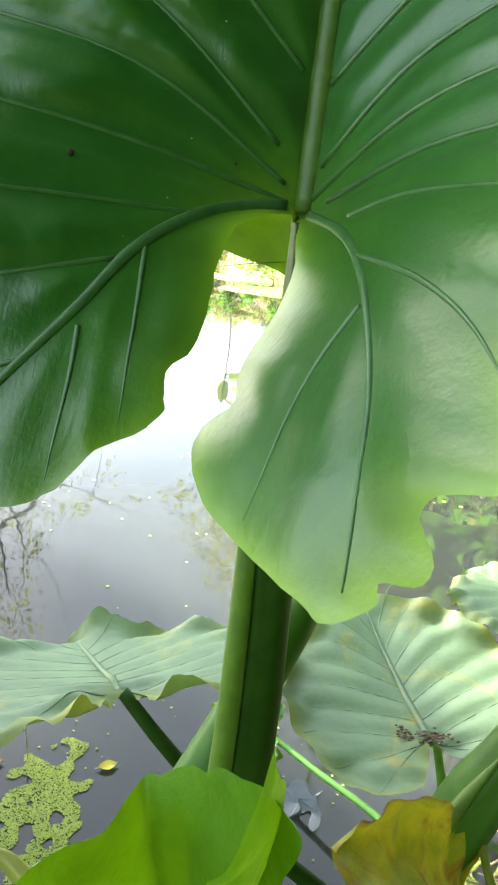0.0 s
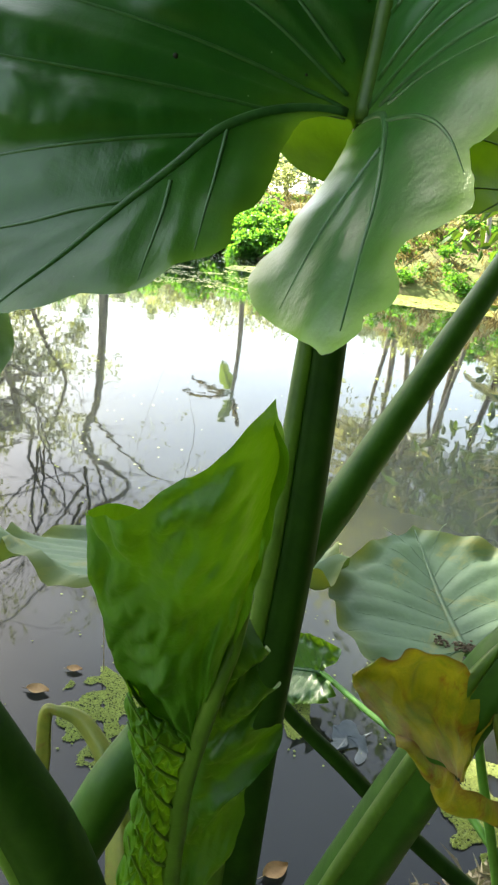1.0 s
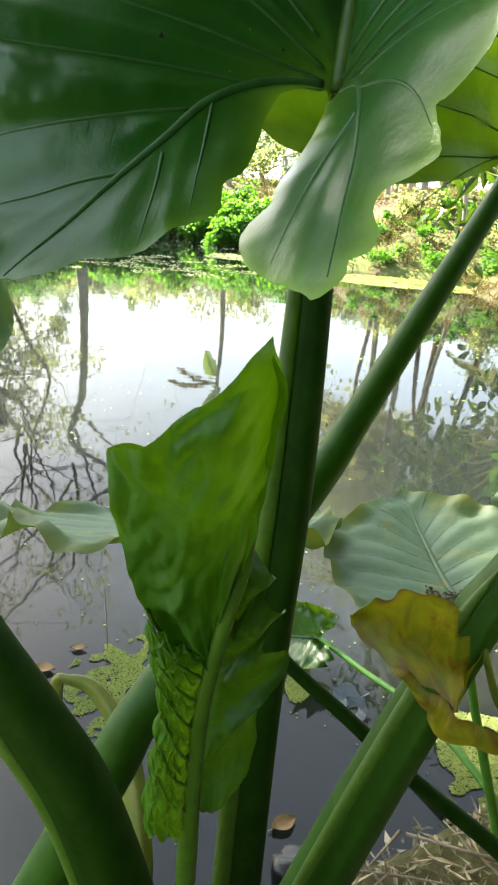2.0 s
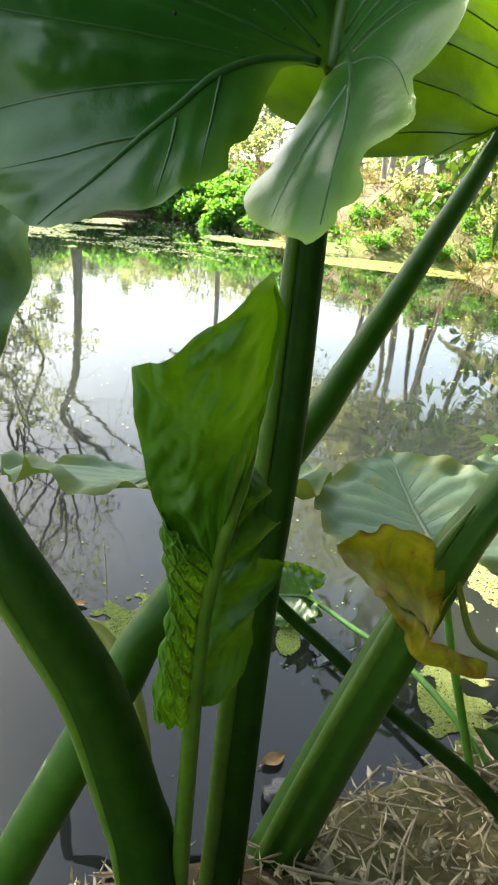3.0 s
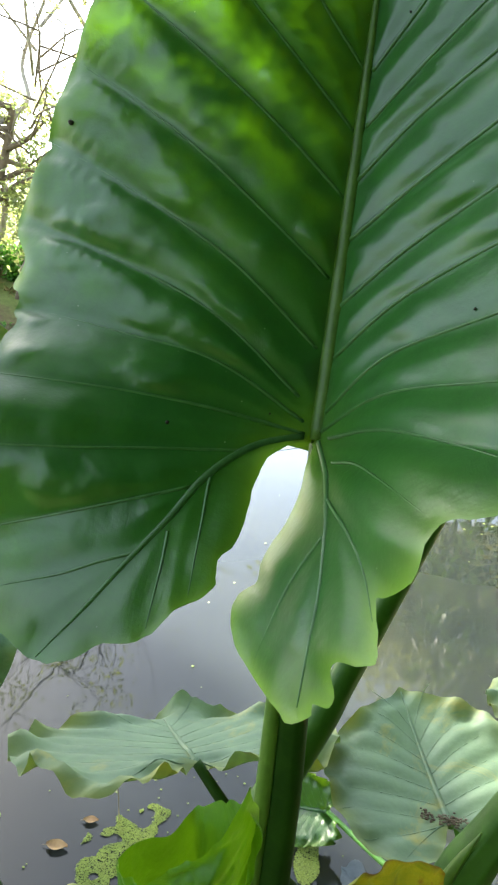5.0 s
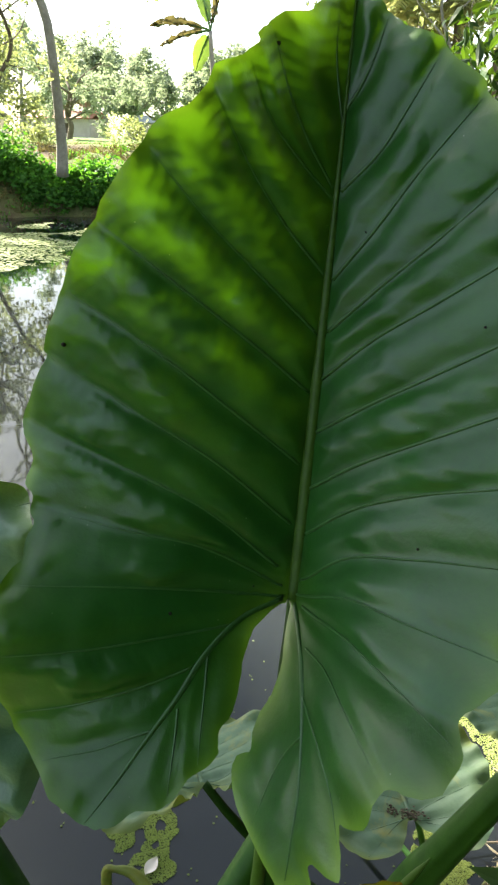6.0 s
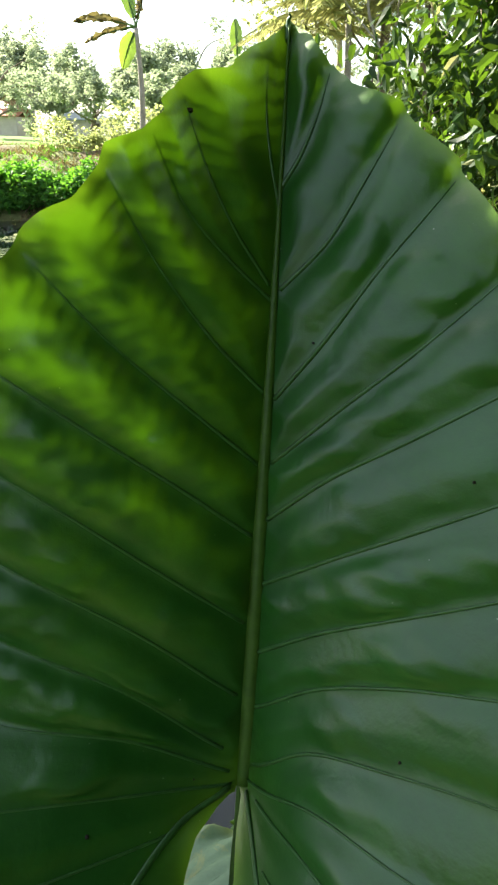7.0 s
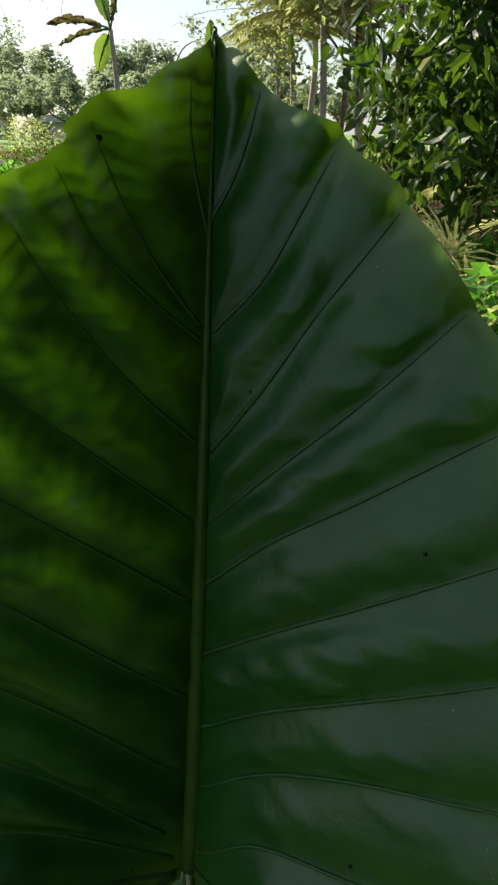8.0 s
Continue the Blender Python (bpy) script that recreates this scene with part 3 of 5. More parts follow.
def great_leaf():
    lines_l = [np.array(dense(v, 22)) for v in VEINS_LEFT] + [np.array(dense(RIB_LEFT, 24))]
    lines_r = [np.array(dense(v, 22)) for v in VEINS_RIGHT] + [np.array(dense(RIB_RIGHT, 24))]

    rim_line = dense(MARGIN_LEFT, 100) + dense(MARGIN_RIGHT, 100)

    def to_margin(line):
        """Runs a vein on to just short of the margin."""
        way = line[-1] - line[-3]
        way = way / np.linalg.norm(way) * 0.004
        more = [line[-1]]
        for _ in range(22):
            nxt = more[-1] + way
            if near_lines(np.array([more[-1]]), [rim_line])[0] < 0.009:
                break
            more.append(nxt)
        return np.vstack([line, more[1:]]) if len(more) > 1 else line

    lines_l, lines_r = [to_margin(x) for x in lines_l], [to_margin(x) for x in lines_r]

    def side_of(q):
        return np.where(q[:, 1] >= 0, np.where(q[:, 0] < 0, -1, 1), np.where(q[:, 0] < -0.006 + 0.27 * q[:, 1], -1, 1))

    def lift(q):
        side = side_of(q)
        a, v = side * q[:, 0], q[:, 1]
        s, near = np.maximum(-v, 0), np.exp(-(((v + 0.03) / 0.09) ** 2))
        feats = np.stack([a, a * v, a * a, a * v * v, a * a * v, a**3, s, s * s, a * s, a * a * s, s**3, a * near, a * a * near, a**3 * near], -1)
        up = np.maximum(v, 0)
        w = np.stack([1 + 0 * up, up, up * up, up**3], -1) @ np.array(SPINE) + np.where(side < 0, feats @ np.array(CUP_LEFT), feats @ np.array(CUP_RIGHT))
        (dl, sl), (dr, sr) = along_lines(q, lines_l), along_lines(q, lines_r)
        d, run = np.where(side < 0, dl, dr), np.where(side < 0, sl, sr)
        d = np.minimum(d, np.abs(q[:, 0]) + np.where(v < 0, 1.0, 0.0))
        quilt = 0.010 * (1 - np.exp(-((d / 0.0155) ** 1.6))) + 0.0012 * np.exp(-((d / 0.0045) ** 2))
        quilt = quilt * (1 - 0.55 * np.clip((-v - 0.02) / 0.06, 0, 1))
        swell = np.array([noise.noise((x * 13, y * 19, 1.5)) * 0.0055 + noise.noise((x * 32, y * 48, 5.0)) * 0.0024 for x, y in q])
        # short wrinkles that run off the side veins
        band = np.exp(-(((d - 0.014) / 0.011) ** 2)) * np.clip(np.abs(q[:, 0]) / 0.1, 0, 1)
        patchy = np.array([max(0.0, noise.noise((x * 9, y * 9, 12.0))) for x, y in q])
        wrinkle = 0.0008 * patchy * band * np.sin(run * 430 + d * 140 + 9 * swell / 0.0055)
        return w + quilt + (swell + 0.5 * np.abs(swell)) * np.clip(d / 0.012, 0, 1) + wrinkle

    def place(q, proud=0.0):
        q = np.asarray(q, float)
        w = lift(q) + proud
        return [HUB + ACROSS * float(a) + ALONG * float(b) + OUT * float(c) for (a, b), c in zip(q, w)]

    outline = dense(MARGIN_LEFT, 190) + dense(MARGIN_RIGHT, 190)
    # a finely crinkled margin
    rng = np.random.default_rng(4)
    outline = [(x + 0.0012 * noise.noise((x * 130, y * 130, 0)) + 0.003 * noise.noise((x * 34, y * 34, 3)), y + 0.0012 * noise.noise((x * 130, y * 130, 7)) + 0.003 * noise.noise((x * 34, y * 34, 5))) for x, y in outline]
    q, faces = sheet(outline, 0.0036)
    pts = np.array([tuple(p) for p in place(q)])
    # margin ruffles
    edge = near_lines(q, [outline[::3]])
    curl = np.exp(-((edge / 0.022) ** 2)) * np.array([noise.noise((x * 17, y * 17, 9)) for x, y in q]) * 0.010
    pts = pts + np.outer(curl, np.array(OUT))
    leaf = thing("elephant_ear_leaf", HUB, "huge dark green heart-shaped leaf held upright beside the pond", "leaf", "elephant ear leaves")
    # narrow yellow margin, plus a broad band for sunlight through the edge
    rim = [(0.65 * math.exp(-((e / 0.008) ** 1.3)) + 0.20 * math.exp(-((e / 0.036) ** 1.6))) * min(1.0, max(0.0, 0.62 + 1.0 * noise.noise((x * 11, y * 11, 20)))) for (x, y), e in zip(q, edge)]
    between = np.minimum(np.where(side_of(q) < 0, near_lines(q, lines_l), near_lines(q, lines_r)), np.abs(q[:, 0]) + np.where(q[:, 1] < 0, 1.0, 0.0))
    (dl, sl), (dr, sr) = along_lines(q, lines_l), along_lines(q, lines_r)
    run = np.where(side_of(q) < 0, sl, sr)
    # uneven patches stand for dappled sun coming through the blade
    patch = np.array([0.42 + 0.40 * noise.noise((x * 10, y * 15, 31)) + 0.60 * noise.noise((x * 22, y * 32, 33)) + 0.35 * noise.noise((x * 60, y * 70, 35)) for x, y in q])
    # wrinkles feather off the veins, their shade put into the glow map
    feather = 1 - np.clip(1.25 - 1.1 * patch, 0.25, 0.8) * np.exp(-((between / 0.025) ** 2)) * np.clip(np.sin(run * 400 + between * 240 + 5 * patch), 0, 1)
    # thicker round hub and midrib; shade there is put into the glow too
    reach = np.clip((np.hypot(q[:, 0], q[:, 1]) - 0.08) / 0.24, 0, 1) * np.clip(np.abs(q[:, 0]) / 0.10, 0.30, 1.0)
    # extra glow along the margin, put in for sun behind it
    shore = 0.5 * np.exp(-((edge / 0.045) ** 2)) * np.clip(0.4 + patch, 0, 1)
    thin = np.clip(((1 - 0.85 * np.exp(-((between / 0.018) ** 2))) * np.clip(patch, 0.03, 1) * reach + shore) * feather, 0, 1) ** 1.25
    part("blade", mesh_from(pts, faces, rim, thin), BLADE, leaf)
    mid = np.array([(0.001 + 0.001 * math.sin(3 * f), 0.74 * f) for f in np.linspace(0, 1, 30)])
    part("midrib", sweep([tuple(p) for p in place(mid, 0.002)], [0.009, 0.0085, 0.007, 0.0045, 0.002, 0.001], 60, 10, flat=0.8), MIDRIB, leaf, "pale thick midrib")
    def ruffled(line, proud):
        line = np.asarray(line, float)
        e = near_lines(line, [outline[::3]])
        return [tuple(np.array(p) + np.array(OUT) * (math.exp(-((d / 0.022) ** 2)) * noise.noise((x * 17, y * 17, 9)) * 0.010)) for p, (x, y), d in zip(place(line, proud), line, e)]

    for lines, base in ((lines_l, 0.0023), (lines_r, 0.0025)):
        for n, line in enumerate(lines):
            rib = n == len(lines) - 1
            low = line[0][1] < -0.01
            r = ([0.0048, 0.0042, 0.0035, 0.0028, 0.002, 0.0006] if base < 0.0024 else [0.0036, 0.0030, 0.0024, 0.0018, 0.0012, 0.0004]) if rib else [base, base * 0.85, base * 0.65, base * 0.4, 0.0003]
            if low and not rib:
                r = [0.75 * x for x in r]
            part("rib" if rib else "vein", sweep(ruffled(line, 0.0004 if rib else (0.0 if low else (-0.0004 if base < 0.0024 else 0.0004))), r, 50, 8, flat=0.5 if rib else 0.75), VEIN, leaf)
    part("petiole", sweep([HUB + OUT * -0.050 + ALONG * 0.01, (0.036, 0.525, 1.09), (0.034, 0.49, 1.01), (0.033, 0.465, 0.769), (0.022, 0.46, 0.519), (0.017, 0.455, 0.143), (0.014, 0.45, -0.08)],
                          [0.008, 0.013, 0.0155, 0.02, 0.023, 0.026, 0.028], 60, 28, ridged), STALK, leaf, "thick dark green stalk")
    # raised pale strip puts the side light on the stalk
    part("lit_strip", sweep([(0.017, 0.478, 1.01), (0.012, 0.449, 0.769), (0.000, 0.442, 0.519), (-0.006, 0.436, 0.143), (-0.010, 0.43, -0.06)], [0.007, 0.0095, 0.0115, 0.0125, 0.013], 50, 12, flat=0.8), RIB_AND_LIT_STRIP, leaf, "pale green raised strip for light along the stalk")
    tip = np.array(place([(0.0, 0.738)])[0])
    part("leaf_tip", sweep([tip - (0, 0.002, 0.012), tip + (0.0, 0, 0.004), tip + (0.002, -0.003, 0.008), tip + (0.0, -0.005, 0.010)], [0.003, 0.002, 0.0012, 0.0005], 14, 7), VEIN, leaf, "small hooked leaf tip")
    # specks and dirt on the skin
    for u, v, r in ((-0.142, -0.005, 0.0024), (-0.3, 0.3, 0.0032), (-0.075, 0.642, 0.0026), (0.128, 0.124, 0.0016), (0.167, 0.36, 0.0016), (-0.05, 0.02, 0.0013), (0.04, 0.46, 0.0014)):
        bm = bmesh.new()
        bmesh.ops.create_icosphere(bm, subdivisions=1, radius=r)
        c = place([(u, v)], 0.001)[0]
        for w in bm.verts:
            w.co = c + w.co * (0.7 + 0.5 * random.random())
        part("dirt_speck", bm, SPECK, leaf)
    return leaf


great_leaf()


# ---- other leaves of the clump ----
HEART = [(0.0, 1.0), (0.05, 0.95), (0.13, 0.89), (0.24, 0.80), (0.35, 0.66), (0.42, 0.52), (0.455, 0.38), (0.46, 0.25), (0.44, 0.1), (0.41, -0.06), (0.36, -0.2), (0.28, -0.31), (0.2, -0.3), (0.12, -0.25), (0.06, -0.15), (0.025, -0.05), (0.0, -0.015)]


def heart_leaf(label, hub, tip, face, length, width, material, rib_material=VEIN, cup=0.12, droop=0.1, ruffle=0.03, lobes=0.0, seed=1, stalk=None, stalk_r=(0.01, 0.02), stalk_material=STALK,
               profile=ridged, step=0.03, waves=9.0, twist=0.0, spikes=0.0, lit_side=None, short=1.0, quilt=0.014):
    """A heart-shaped leaf: hub is where the stalk meets it, tip the way its point goes, face the way its upper side looks."""
    along = Vector(tip).normalized()
    across = along.cross(Vector(face)).normalized()
    up = across.cross(along)
    hub = Vector(hub)
    left = [(-x, y) for x, y in HEART]
    ring = dense(left[::-1], 90)[:-1] + dense(HEART, 90)[:-1]
    ring = [(x * (1 + 0.05 * noise.noise((x * 6, y * 6, seed))), y * (1 + 0.03 * noise.noise((x * 6, y * 6, seed + 5)))) for x, y in ring]
    ring = [(x, y * short if y < 0 else y) for x, y in ring]
    q, faces = sheet(ring, step)
    sides = []
    for s in (-1, 1):
        for k in range(7):
            y0 = 0.02 + 0.11 * k
            reach = 0.44 * (1 - 0.11 * k)
            sides.append(bent_line(((0, y0), (s * reach * 0.5, y0 + 0.07 + 0.02 * k), (s * reach * 0.95, y0 + 0.11 + 0.03 * k)), 10))
        sides.append(bent_line(((0, 0), (s * 0.13, -0.1), (s * 0.27, -0.27)), 10))
        sides.append(bent_line(((s * 0.05, -0.03), (s * 0.2, -0.06), (s * 0.4, -0.09)), 10))

    def lift(p):
        p = np.asarray(p, float)
        x, y = p[:, 0], p[:, 1]
        d = np.minimum(near_lines(p, sides), np.abs(x) + (y < 0))
        w = cup * np.abs(x) * 1.2 - droop * np.clip(y, 0, 2) ** 2 + lobes * np.clip(-y, 0, 1) + twist * x * y
        w += quilt * (1 - np.exp(-((d / 0.03) ** 2)))
        edge = near_lines(p, [ring[::2] + ring[:1]])
        w += ruffle * np.exp(-((edge / 0.09) ** 2)) * np.array([noise.noise((a * waves, b * waves, seed)) for a, b in p]) * 1.6
        w += np.array([noise.noise((a * 4, b * 4, seed + 3)) for a, b in p]) * 0.02
        w += spikes * np.exp(-((edge / 0.07) ** 2)) * np.array([max(0.0, noise.noise((a * 13, b * 13, seed + 8))) ** 0.7 for a, b in p])
        return w

    def place(p, proud=0.0):
        p = np.asarray(p, float)
        return [hub + across * float(a * width / 0.92) + along * float(b * length) + up * float(c * length + proud) for (a, b), c in zip(p, lift(p))]

    leaf = thing("elephant_ear_leaf", hub, label, "leaf", "elephant ear leaves")
    edge = near_lines(q, [ring[::2] + ring[:1]])
    rim = [0.9 * math.exp(-((e / 0.05) ** 1.3)) * min(1.0, max(0.0, 0.5 + 1.3 * noise.noise((x * 5, y * 5, seed + 20)))) for (x, y), e in zip(q, edge)]
    part("blade", mesh_from(place(q), faces, rim), material, leaf)
    part("midrib", sweep([tuple(p) for p in place([(0, f) for f in np.linspace(0, 0.97, 14)], 0.001)], [0.006, 0.004, 0.001], 24, 6), rib_material, leaf)
    for line in sides:
        part("vein", sweep([tuple(p) for p in place(line, 0.0)], [0.0013, 0.0009, 0.0004], 14, 5), rib_material, leaf)
    if stalk:
        # the strip's pale colour stands for light on one side of the stalk
        if lit_side:
            off = Vector(lit_side[:3])
            part("lit_strip", sweep([tuple(Vector(p) + off) for p in stalk[1:]], [lit_side[3] * 0.1, lit_side[3] * 0.8, lit_side[3], lit_side[3] * 1.1, lit_side[3] * 1.2], 40, 12), RIB_AND_LIT_STRIP, leaf, "pale green raised strip for light along the stalk")
        part("petiole", sweep([tuple(hub)] + list(stalk), np.linspace(stalk_r[0], stalk_r[1], 5), 48, 24, profile), stalk_material, leaf)
    return leaf


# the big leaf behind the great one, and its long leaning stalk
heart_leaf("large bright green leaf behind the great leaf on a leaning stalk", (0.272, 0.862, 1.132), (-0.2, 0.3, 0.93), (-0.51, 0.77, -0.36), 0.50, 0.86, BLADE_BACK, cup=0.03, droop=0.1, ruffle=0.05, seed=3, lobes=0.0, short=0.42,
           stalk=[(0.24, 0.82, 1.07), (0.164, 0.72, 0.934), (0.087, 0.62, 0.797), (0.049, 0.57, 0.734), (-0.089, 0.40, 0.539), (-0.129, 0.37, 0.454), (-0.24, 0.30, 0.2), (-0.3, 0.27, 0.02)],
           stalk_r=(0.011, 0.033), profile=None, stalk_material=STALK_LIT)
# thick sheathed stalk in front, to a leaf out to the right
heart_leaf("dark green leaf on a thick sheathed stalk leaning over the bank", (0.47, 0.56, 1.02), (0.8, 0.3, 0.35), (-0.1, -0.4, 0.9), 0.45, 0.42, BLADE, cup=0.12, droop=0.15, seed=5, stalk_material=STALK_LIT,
           stalk=[(0.39, 0.55, 0.89), (0.285, 0.54, 0.677), (0.248, 0.54, 0.586), (0.171, 0.54, 0.334), (0.094, 0.54, 0.05), (0.07, 0.53, -0.05)], stalk_r=(0.014, 0.05), profile=sheathed, lit_side=(-0.022, -0.022, 0.012, 0.011))
# leaf hanging at the left with its thick stalk
heart_leaf("glossy grey-green drooping leaf with a wavy rim beside the water", (-0.52, 0.52, 1.15), (0.10, -0.22, -0.96), (0.2, -0.92, 0.33), 0.54, 0.44, BLADE_GREY, short=0.6, cup=-0.1, droop=0.0, quilt=0.034, ruffle=0.11, seed=8, waves=7.0,
           stalk=[(-0.48, 0.47, 1.0), (-0.41, 0.39, 0.9), (-0.3, 0.32, 0.79), (-0.212, 0.272, 0.698), (-0.162, 0.27, 0.619), (-0.116, 0.275, 0.528), (-0.077, 0.28, 0.388), (-0.06, 0.28, 0.313), (-0.03, 0.28, 0.05)],
           stalk_r=(0.012, 0.038), profile=ridged, lit_side=(-0.02, -0.018, -0.008, 0.010))
# low leaf lying out over the water, and its slender stalk
heart_leaf("flat grey-green leaf with a wavy yellow rim low over the water", (-0.120, 0.68, 0.580), (-0.5, 0.80, -0.34), (-0.1, 0.34, 0.93), 0.24, 0.54, BLADE_PALE, rib_material=BLADE_PALE, cup=0.12, droop=-0.05, ruffle=0.14, lobes=-0.1, seed=15, waves=7.0, spikes=0.10,
           stalk=[(-0.06, 0.66, 0.52), (0.03, 0.66, 0.415), (0.137, 0.65, 0.335), (0.238, 0.64, 0.257), (0.403, 0.62, 0.147), (0.52, 0.58, 0.02)], stalk_r=(0.008, 0.014), profile=None)
heart_leaf("pale grey-green leaf half hidden behind the broad one", (0.56, 1.0, 0.53), (-0.5, 0.85, 0.0), (0.0, -0.15, 0.98), 0.25, 0.32, BLADE_PALE, rib_material=BLADE_PALE, cup=0.14, ruffle=0.08, seed=18, stalk=[(0.58, 1.0, 0.4), (0.6, 0.98, 0.2), (0.62, 0.96, -0.02)], stalk_r=(0.006, 0.01), profile=None)
# broad leaf with dirt in its middle, standing behind the thick stalk
heart_leaf("broad pale grey-green leaf with a crumb of dirt at its centre", (0.268, 0.72, 0.515), (-0.25, 0.95, 0.02), (-0.05, -0.2, 0.97), 0.27, 0.35, BLADE_PALE, rib_material=BLADE_PALE, cup=0.14, droop=-0.2, ruffle=0.06, seed=21, waves=8.0,
           stalk=[(0.285, 0.74, 0.49), (0.331, 0.74, 0.323), (0.402, 0.74, 0.104), (0.436, 0.72, -0.02)], stalk_r=(0.005, 0.009), stalk_material=STALK_PALE, profile=None)
# a small ruffled leaf close to the water
heart_leaf("small dark ruffled leaf folded close to the water", (0.085, 1.2, 0.075), (-0.5, 0.2, -0.2), (0.2, -0.7, 0.6), 0.16, 0.16, BLADE_MID, cup=0.4, ruffle=0.2, seed=25,
           stalk=[(0.186, 1.1, 0.08), (0.307, 0.98, 0.09), (0.405, 0.85, 0.073), (0.5, 0.75, 0.0)], stalk_r=(0.006, 0.008), stalk_material=STALK_PALE, profile=None, step=0.045)


def grid_sheet(rows, thick_noise=0.0, scale=30.0, seed=0.0, edge=False):
    """A mesh over rows of points."""
    a = np.array(rows, float)
    m, n = a.shape[:2]
    bm = bmesh.new()
    layer = bm.verts.layers.float.new("rim") if edge else None
    vs = [[bm.verts.new(tuple(a[i, j] + (thick_noise * np.array(noise.noise_vector(Vector(a[i, j] * scale + seed)))))) for j in range(n)] for i in range(m)]
    if edge:
        for i in range(m):
            for j in range(n):
                vs[i][j][layer] = max(0.0, 0.9 * math.exp(-min(j, n - 1 - j) / 1.6) + 0.7 * noise.noise((a[i, j] * 55).tolist()) - 0.15)
    for i in range(m - 1):
        for j in range(n - 1):
            bm.faces.new((vs[i][j], vs[i][j + 1], vs[i + 1][j + 1], vs[i + 1][j]))
    return bm


def lofted(left, right, n, m, bulge):
    """Rows between two lines; bulge(f, h) pushes the sheet out towards the viewer."""
    a, b = spline(left, m), spline(right, m)
    return [[a[i] * (1 - f) + b[i] * f + np.array(bulge(f, i / (m - 1))) for f in np.linspace(0, 1, n)] for i in range(m)]


def young_leaf():
    hub = (0.014, 0.235, 0.752)
    leaf = thing("elephant_ear_leaf", hub, "fresh green young leaf still rolled into a funnel with crinkled sides", "leaf", "elephant ear leaves")
    left = [(-0.059, 0.183, 0.903), (-0.054, 0.19, 0.865), (-0.049, 0.20, 0.817), (-0.041, 0.21, 0.784), (-0.026, 0.220, 0.752), (0.002, 0.228, 0.735)]
    right = [(0.031, 0.172, 0.975), (0.037, 0.176, 0.956), (0.035, 0.185, 0.922), (0.030, 0.195, 0.886), (0.023, 0.205, 0.842), (0.006, 0.226, 0.745)]

    def front(f, h):
        sag = -0.008 * math.sin(math.pi * f) ** 1.2 * (1 - h) ** 2
        return (0, -0.022 * math.sin(math.pi * f) * (1 - 0.5 * h) - 0.003 * math.sin(9 * f + 6 * h) + 0.020 * max(0.0, (f - 0.86) / 0.14) ** 2 * (1 - 0.3 * h) - 0.013 * abs(noise.noise((f * 4 + h * 3, h * 6 - 2 * f, 4.0))) - 0.003 * abs(noise.noise((f * 11, h * 13, 9.0))), sag + 0.002 * math.sin(14 * f))

    part("blade", grid_sheet(lofted(left, right, 60, 64, front), 0.0020, 38.0), BLADE_YOUNG, leaf)
    a, b = spline(left, 40), spline(right, 40)
    part("fold_rim", sweep([p + np.array((0.0005, -0.002, 0)) for p in a[3:38:4]], [0.0006, 0.0012, 0.0016, 0.001], 40, 6), RIB_AND_LIT_STRIP, leaf, "pale rolled margin")
    # the far side of the funnel

    def inner(f, h):
        s = math.sin(math.pi * f)
        return (0.004 * math.sin(8 * f), 0.085 * s * (1 - 0.75 * h) + 0.003 * math.sin(21 * f), -0.05 * s * (1 - h) + 0.003 * math.sin(17 * f) * (1 - h))

    part("far_half", grid_sheet(lofted(left, right, 40, 32, inner), 0.003, 45.0), BLADE_YOUNG, leaf)
    rib = [(0.026, 0.222, 0.850), (0.021, 0.220, 0.815), (0.014, 0.212, 0.788), (0.004, 0.219, 0.737), (-0.005, 0.229, 0.68), (-0.011, 0.244, 0.588), (-0.014, 0.256, 0.518), (-0.02, 0.28, 0.3), (-0.024, 0.30, 0.0)]
    part("midrib", sweep(rib, [0.003, 0.0052, 0.0066, 0.0074, 0.0085, 0.0098, 0.012], 60, 14, ridged), RIB_AND_LIT_STRIP, leaf, "pale green midrib and stalk")
    # crinkled lower halves on both sides of the rib
    frill_l = [(-0.041, 0.21, 0.784), (-0.040, 0.215, 0.749), (-0.034, 0.22, 0.713), (-0.036, 0.225, 0.671), (-0.043, 0.232, 0.623), (-0.050, 0.240, 0.558)]
    frill_r = [(0.004, 0.224, 0.750), (0.001, 0.228, 0.72), (-0.005, 0.236, 0.68), (-0.009, 0.242, 0.63), (-0.011, 0.248, 0.588), (-0.013, 0.255, 0.54)]

    def crinkle(f, h):
        s = math.sin(math.pi * f) ** 0.5
        near = noise.voronoi((f * 5.0 + h * 4, h * 21 - f * 3, 0.5))[0]
        blister = min(1.0, (near[1] - near[0]) * 1.6) ** 0.6
        fine = 1 - 2.2 * abs(noise.noise((f * 7 + h * 9, h * 42 - f * 9, 7.0)))
        return (0.002 * math.sin(40 * h), -0.014 * s - (0.0062 * blister + 0.0015 * fine) * s, 0.003 * math.sin(22 * f))

    part("crinkled_half", grid_sheet(lofted(frill_l, frill_r, 70, 170, crinkle), 0.0006, 90.0), BLADE_YOUNG, leaf, "crinkled unopened half of the blade")
    fl, fr = spline(frill_l, 80), spline(frill_r, 80)
    for k in range(6):
        run = []
        for s in np.linspace(0, 1, 12):
            i, f = int(14 + 11 * k - 13 * s), 0.95 - 0.88 * s
            run.append(fl[max(0, i)] * (1 - f) + fr[max(0, i)] * f + np.array((0, -0.0165 * math.sin(math.pi * f) ** 0.5 - 0.002, 0)))
        part("vein", sweep(run, [0.0016, 0.0011, 0.0005], 24, 6), RIB_AND_LIT_STRIP, leaf)
